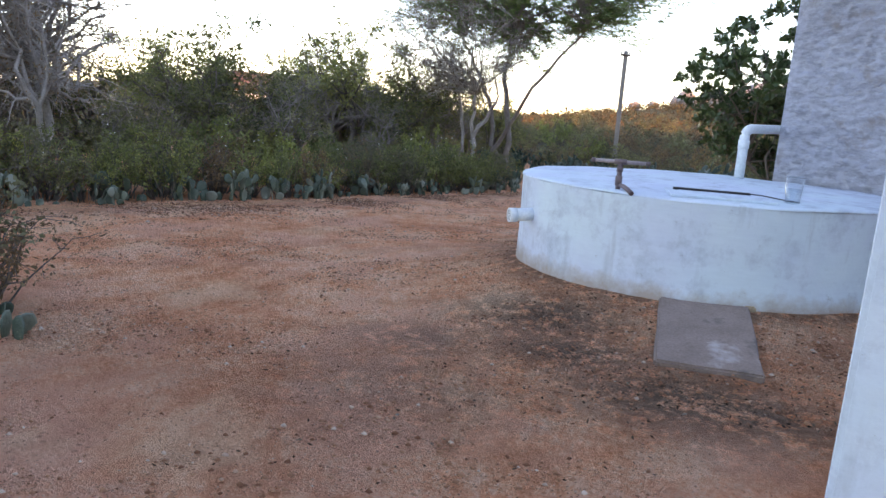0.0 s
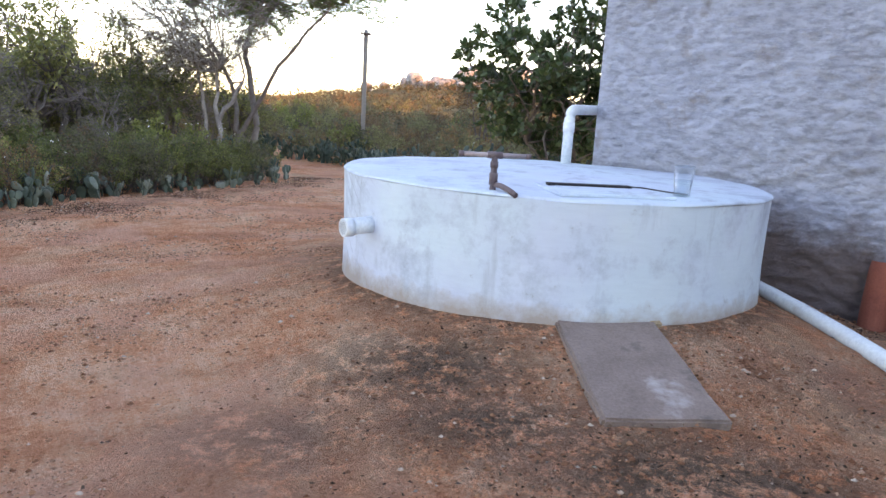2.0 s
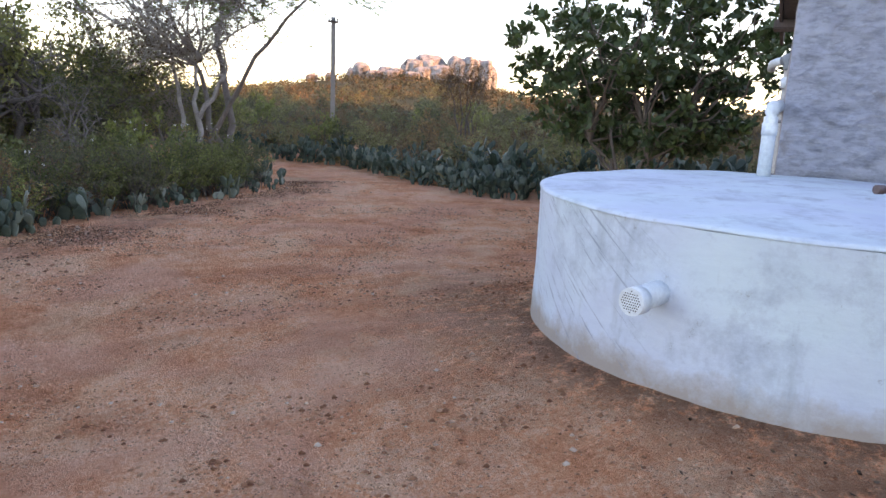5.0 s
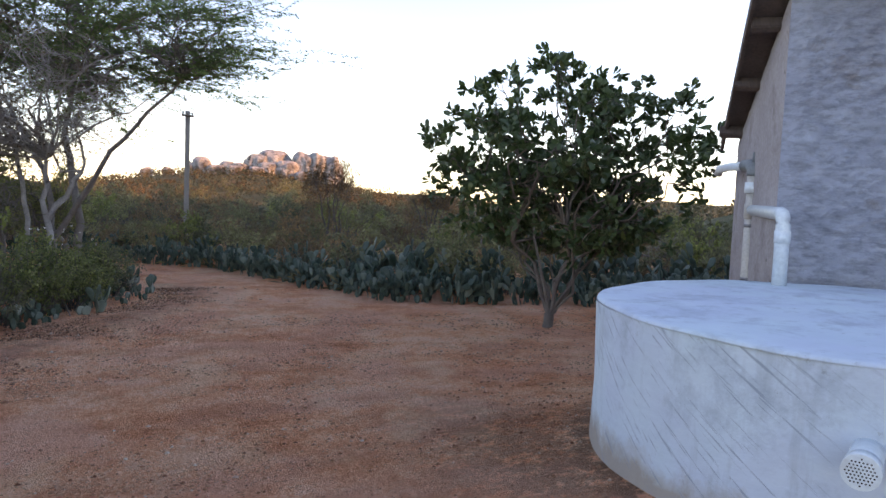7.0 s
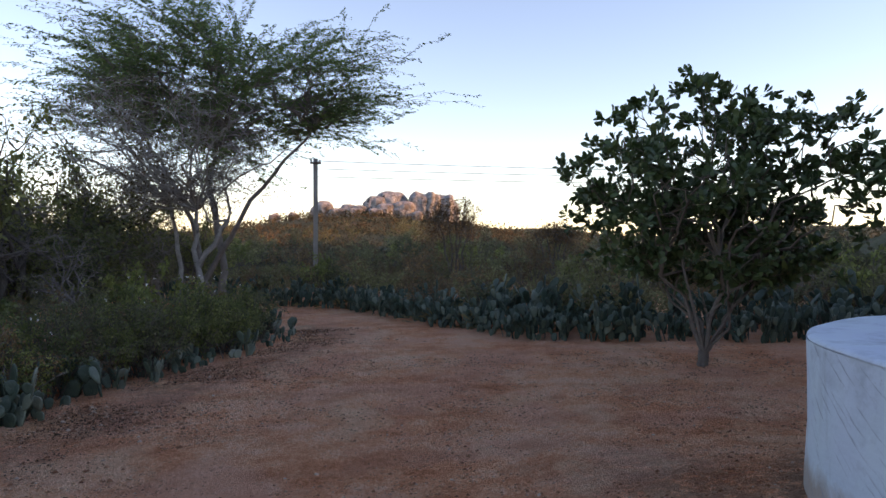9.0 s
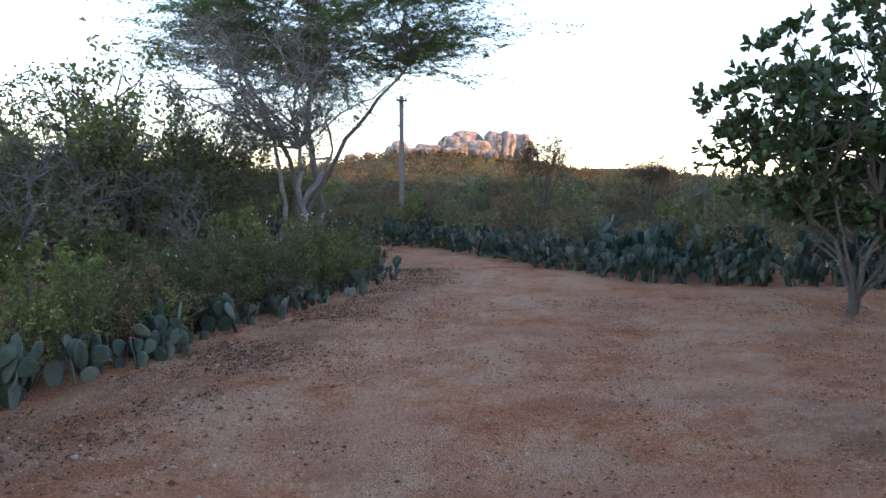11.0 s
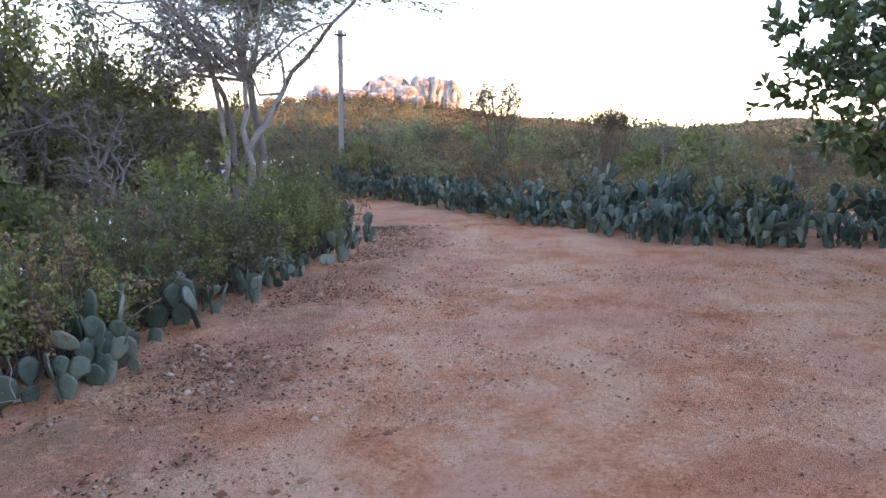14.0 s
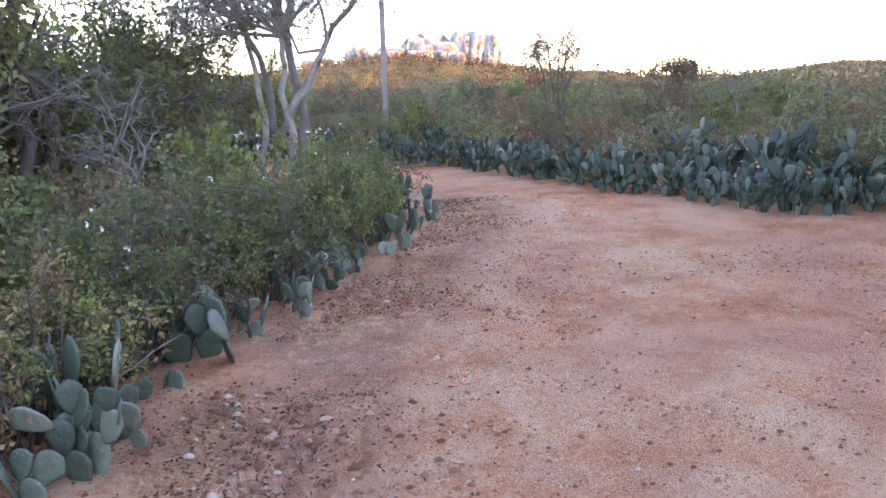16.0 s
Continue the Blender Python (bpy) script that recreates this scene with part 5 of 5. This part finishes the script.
# ---- distance ----
def build_pole():
    x, y = -3.98, 35.75
    g = gz(x, y)
    ob = thing("utility_pole", "pale concrete utility pole carrying power lines", "utility pole", pose(x, y, g))
    h = 4.95 - g
    part("post", box(0.2, 0.16, h, 0.01), POLE_CEMENT, ob)
    arm = part("crossarm", box(0.5, 0.09, 0.09, 0.01), OLD_WOOD, ob, m=pose(0, -0.12, h - 0.25, 0, 0, 20))
    for dx in (-0.2, 0.0, 0.2):
        bm, _ = lathe([(0.01, 0.0), (0.035, 0.02), (0.045, 0.07), (0.02, 0.12), (0.001, 0.13)], 10)
        part("insulator", bm, GREY_PVC, arm, m=pose(dx, 0, 0.09))
    for k, dz in enumerate((0.0, -0.35, -0.7)):
        a, b = Vector((x, y, g + h - 0.1 + dz)), Vector((44, 38 - k, g + h + 1.6 + dz))
        pts = []
        for i in range(25):
            t = i / 24
            q = a.lerp(b, t)
            pts.append((q.x, q.y, q.z - 0.7 * math.sin(math.pi * t)))
        w = thing("power_line", "thin dark overhead power line", "cable", group="power lines")
        part("wire", tube(pts, 0.012, 4), WIRE, w)


def boulder(seed, sx, sy, sz, square):
    bm = bmesh.new()
    bmesh.ops.create_icosphere(bm, subdivisions=4, radius=1.0)
    off = Vector((seed * 3.7, seed * 1.3, 0))
    for v in bm.verts:
        p = v.co.copy()
        k = 1 + 0.22 * noise.noise(p * 1.1 + off) + 0.09 * noise.noise(p * 2.7 + off) + 0.03 * noise.noise(p * 7 + off)
        block = 1 - square + square / (abs(p.x) ** 5 + abs(p.y) ** 5 + abs(p.z) ** 5) ** 0.2
        crack = min(abs(noise.noise(Vector((p.x * 1.6, p.y * 1.6, p.z * 0.35)) + off)), 0.09) / 0.09
        ledge = min(abs(noise.noise(p * 1.9 - off)), 0.07) / 0.07
        k = k * block * (0.86 + 0.10 * crack + 0.04 * ledge) + 0.02 * noise.noise(p * 14 + off)
        v.co = Vector((p.x * sx, p.y * sy, p.z * sz)) * k
    return bm


def build_rocks():
    """Granite outcrop on the hill."""
    cx, cy = 8.0, 112.0
    ob = thing("rock_outcrop", "big rounded granite boulders on a scrubby hilltop, warm in low sun", "rock", pose(cx, cy, 0))
    # offset across, offset away, half width, half depth, top height, blockiness
    spec = [(-3.1, 0.3, 2.0, 1.9, 7.8, 0.2), (-0.6, 0.8, 2.7, 2.4, 8.5, 0.25), (0.9, -1.6, 1.9, 1.6, 6.9, 0.3), (-1.7, -1.8, 1.5, 1.4, 6.6, 0.2), (3.6, 0.2, 1.5, 2.2, 8.2, 0.8), (5.7, 0.0, 1.25, 2.2, 8.3, 0.9), (7.7, 0.3, 1.35, 2.2, 8.1, 0.8), (9.2, 0.8, 0.9, 1.8, 7.0, 0.6),
            (-5.6, -0.8, 1.2, 1.2, 6.2, 0.3), (-7.2, 0.0, 1.3, 1.2, 6.4, 0.2), (-9.0, -1.0, 1.2, 1.1, 5.7, 0.3), (-10.9, 0.5, 1.4, 1.3, 6.9, 0.2), (-12.4, 0.5, 0.8, 0.9, 5.9, 0.3), (-6.4, -2.6, 1.3, 1.1, 5.4, 0.4), (-3.4, -3.2, 1.2, 1.0, 5.5, 0.3), (-15.5, 1.0, 0.9, 0.9, 5.0, 0.3), (-18.5, 2.0, 1.0, 1.0, 4.9, 0.3), (3.0, -3.2, 0.9, 0.9, 5.3, 0.4)]
    for i, (dx, dy, sx, sy, top, square) in enumerate(spec):
        base = gz(cx + dx, cy + dy) - 0.6
        sz = max(0.8, (top - base) / 2)
        part("boulder", boulder(i + 2, sx, sy, sz, square), ROCK, ob, m=pose(dx, dy, base + sz, 0, 0, 0), smooth=True)


def stuff(name, label, category, spots, leaf, size, per, spread, seed):
    """Many small tufts joined into one object."""
    rng = np.random.RandomState(seed)
    pos, ax = [], []
    for x, y, s in spots:
        z = gz(x, y)
        q = rng.randn(per, 3) * np.array([spread, spread, spread * 0.45]) * s
        q[:, 2] = np.abs(q[:, 2])
        pos.append(q + np.array([x, y, z]))
        ax.append(q + np.array([0, 0, spread * 0.5]) + rng.randn(per, 3) * spread * 0.5)
    v, f = leaves(rng, np.concatenate(pos), np.concatenate(ax), *size)
    me = toned(mesh_from(name, v, f, leaf), np.repeat(rng.rand(len(spots)), per))
    tagged(new(name, me), label, category, kind="stuff")


def build_far_scrub():
    rng = np.random.RandomState(77)
    green, dry = [], []
    for i in range(2600):
        y = 56 + 75 * rng.rand() ** 0.8
        x = rng.uniform(-0.62, 0.75) * y - 4
        (green if rng.rand() < 0.4 else dry).append((x, y, 0.5 + 1.5 * rng.rand() ** 2))
    stuff("far_green_scrub", "distant green scrub on the hill", "scrub", green, FAR_GREEN, (0.36, 0.17), 42, 0.75, 1)
    stuff("far_dry_scrub", "distant dry brownish scrub on the hill", "scrub", dry, FAR_DRY, (0.36, 0.15), 38, 0.75, 2)
    more = [(rng.uniform(-1.0, 1.1) * y, y, 1.6) for y in rng.uniform(130, 420, 1500)]
    stuff("plain_scrub", "far grey-green scrubland", "scrub", more, FAR_GREEN, (1.6, 1.0), 10, 1.6, 3)
    tufts = []
    for i in range(1500):
        x, y = rng.uniform(-12, 24), rng.uniform(17, 50)
        if y > 17.5 + max(0, -x) * 2.4 and x > -9:
            tufts.append((x, y, 0.6 + 0.8 * rng.rand()))
    stuff("dry_grass", "tall dry grass and weeds behind the cactus hedge", "grass", tufts, GRASS_LEAF, (0.30, 0.03), 40, 0.32, 4)


def build_grit():
    """Pebbles and dry leaves strewn over the yard."""
    rng = np.random.RandomState(3)
    v, f = [], []
    pts = []
    for (ax, ay), (bx, by) in zip(LEFT_HEDGE[:-1], LEFT_HEDGE[1:]):
        for _ in range(800):
            t, o = rng.rand(), 0.05 + abs(rng.randn()) * 0.75
            d = math.hypot(bx - ax, by - ay)
            pts.append((ax + (bx - ax) * t + (by - ay) / d * o, ay + (by - ay) * t - (bx - ax) / d * o, 0.005 + 0.020 * rng.rand() ** 4))
    while len(pts) < 62000:
        x, y = rng.uniform(-7.5, 3), 1.2 + 14 * rng.rand() ** 1.4
        if noise.fractal(Vector((x * 0.8, y * 0.8, 4.0)), 0.8, 2.0, 4) > rng.uniform(-0.7, 0.5):
            pts.append((x, y, 0.0035 + 0.012 * rng.rand() ** 5))
    for _ in range(260):
        pts.append((1.0 + rng.randn() * 0.09, 4.84 + rng.randn() * 0.08, 0.006 + 0.009 * rng.rand()))
    base = [(1, 0, 0), (0.3, 0.95, 0.1), (-0.8, 0.6, 0), (-0.8, -0.6, 0.1), (0.3, -0.95, 0), (0.2, 0.1, 0.8)]
    for x, y, s in pts:
        if math.hypot(x - CX, y - CY) < CR + 0.05:
            continue
        z, a, k = gz(x, y), rng.rand() * 6.28, len(v)
        for p, q, h in base:
            j = 0.75 + 0.5 * rng.rand()
            v.append((x + s * j * 1.3 * (p * math.cos(a) - q * math.sin(a)), y + s * j * (p * math.sin(a) + q * math.cos(a)), z + s * h * 1.3))
        for i in range(5):
            f.append((k + i, k + (i + 1) % 5, k + 5))
    tagged(new("pebbles", mesh_from("pebbles", np.array(v), np.array(f, dtype=np.int32), STONE)), "small pale and brown pebbles strewn on the earth", "pebbles", kind="stuff")
    pos = []
    for (ax, ay), (bx, by) in zip(LEFT_HEDGE[:-1], LEFT_HEDGE[1:]):
        d = math.hypot(bx - ax, by - ay)
        for _ in range(900):
            t, o = rng.rand(), 0.62 + rng.randn() * 0.38
            pos.append((ax + (bx - ax) * t + (by - ay) / d * o, ay + (by - ay) * t - (bx - ax) / d * o))
    for px, py, sx, sy, n in ((0.1, 3.75, 0.5, 0.35, 500), (-0.75, 4.7, 0.5, 0.4, 260), (1.2, 4.6, 0.5, 0.6, 200), (2.5, 6.3, 0.35, 0.8, 260), (-1.4, 3.2, 0.9, 0.6, 200)):
        for _ in range(n):
            pos.append((px + rng.randn() * sx, py + rng.randn() * sy))
    pos = [(x, y, gz(x, y) + 0.008) for x, y in pos if math.hypot(x - CX, y - CY) > CR + 0.05]
    ax = np.concatenate([rng.randn(len(pos), 2), 0.25 * rng.randn(len(pos), 1)], 1)
    vv, ff = leaves(rng, np.array(pos), ax, 0.026, 0.014, 0.0)
    tagged(new("leaf_litter", mesh_from("leaf_litter", vv, ff, LITTER)), "dry brown leaf litter on the earth", "leaf litter", kind="stuff")


def build_far_house():
    """Low house among the trees, with a roof aerial."""
    x, y = -27.0, 39.8
    g = gz(x, y)
    ob = thing("distant_house", "small pale house with a low clay roof among far trees", "house", pose(x, y, g, 0, 0, 28))
    part("wall", box(7, 4, 2.6, 0.02), WHITE_PAINT, ob)
    bm = bmesh.new()
    pts = [(-3.8, -2.5, 2.5), (3.8, -2.5, 2.5), (3.8, 0, 3.6), (-3.8, 0, 3.6), (-3.8, 2.5, 2.5), (3.8, 2.5, 2.5)]
    low = [bm.verts.new(p) for p in pts]
    top = [bm.verts.new((p[0], p[1], p[2] + 0.12)) for p in pts]
    for q in (low, top):
        bm.faces.new((q[0], q[1], q[2], q[3]))
        bm.faces.new((q[3], q[2], q[5], q[4]))
    for i, j in ((0, 1), (1, 2), (2, 5), (5, 4), (4, 3), (3, 0)):
        bm.faces.new((low[i], low[j], top[j], top[i]))
    bmesh.ops.recalc_face_normals(bm, faces=bm.faces[:])
    part("roof", bm, OLD_TILE, ob)
    part("window", box(0.9, 0.08, 0.9, 0.01), DARK, ob, m=pose(1.2, -2.0, 1.0))
    an = thing("roof_aerial", "thin metal television aerial on a tall mast", "aerial", pose(x + 1.2, y - 0.2, g + 3.6))
    part("mast", tube([(0, 0, -0.3), (0, 0, 5.6)], 0.035, 8), METAL, an)
    boom = part("boom", tube([(-1.3, 0.4, 5.5), (1.3, -0.4, 5.5)], 0.03, 6), METAL, an)
    for k in range(7):
        t = -1.1 + k * 0.36
        part("element", tube([(t - 0.1, -0.3 * t - 0.35, 5.53), (t + 0.1, -0.3 * t + 0.35, 5.53)], 0.014, 6), METAL, boom)


def build_blossoms():
    """Small white seed heads dotted over the thicket."""
    rng = np.random.RandomState(19)
    spots = hedge_points(LEFT_HEDGE[1:-1], 0.16, 0.95, 0.55)
    pos = np.array([(x, y, gz(x, y) + 0.45 + 0.9 * rng.rand()) for x, y in spots])
    pos = np.repeat(pos, 5, axis=0)
    v, f = leaves(rng, pos, rng.randn(len(pos), 3), 0.026, 0.02)
    tagged(new("white_blossoms", mesh_from("white_blossoms", v, f, FLOWER)), "tiny white blossoms dotted over the thicket", "blossoms", kind="stuff")


def build_dead_branches():
    """Dry fallen sticks poking out of the cactus hedge."""
    r = random.Random(4)
    for x, y in hedge_points(LEFT_HEDGE[2:-1], 0.9, 0.25, 0.15):
        w = Wood(r.randrange(9999))
        a = r.uniform(0, 6.28)
        tip = (0.55 * math.cos(a), 0.55 * math.sin(a), r.uniform(0.15, 0.6))
        p = w.limb((0, 0, 0.0), tip, 0.009, 0.004, 0.1, 0.05, 6, 5)
        for k in (2, 3, 4):
            w.limb(p[k], p[k] + np.array([r.uniform(-0.2, 0.2), r.uniform(-0.2, 0.2), r.uniform(0.02, 0.2)]), 0.004, 0.002, 0.0, 0.05, 4, 4)
        ob = thing("dry_branch", "dry grey stick poking out of the cactus hedge", "branch", pose(x, y, gz(x, y)), group="dry sticks in the hedge")
        link("stick", w.mesh("stick", BARK_GREY), ob)


build_blossoms()
build_dead_branches()
build_far_house()
build_pole()
build_rocks()
build_far_scrub()
build_grit()
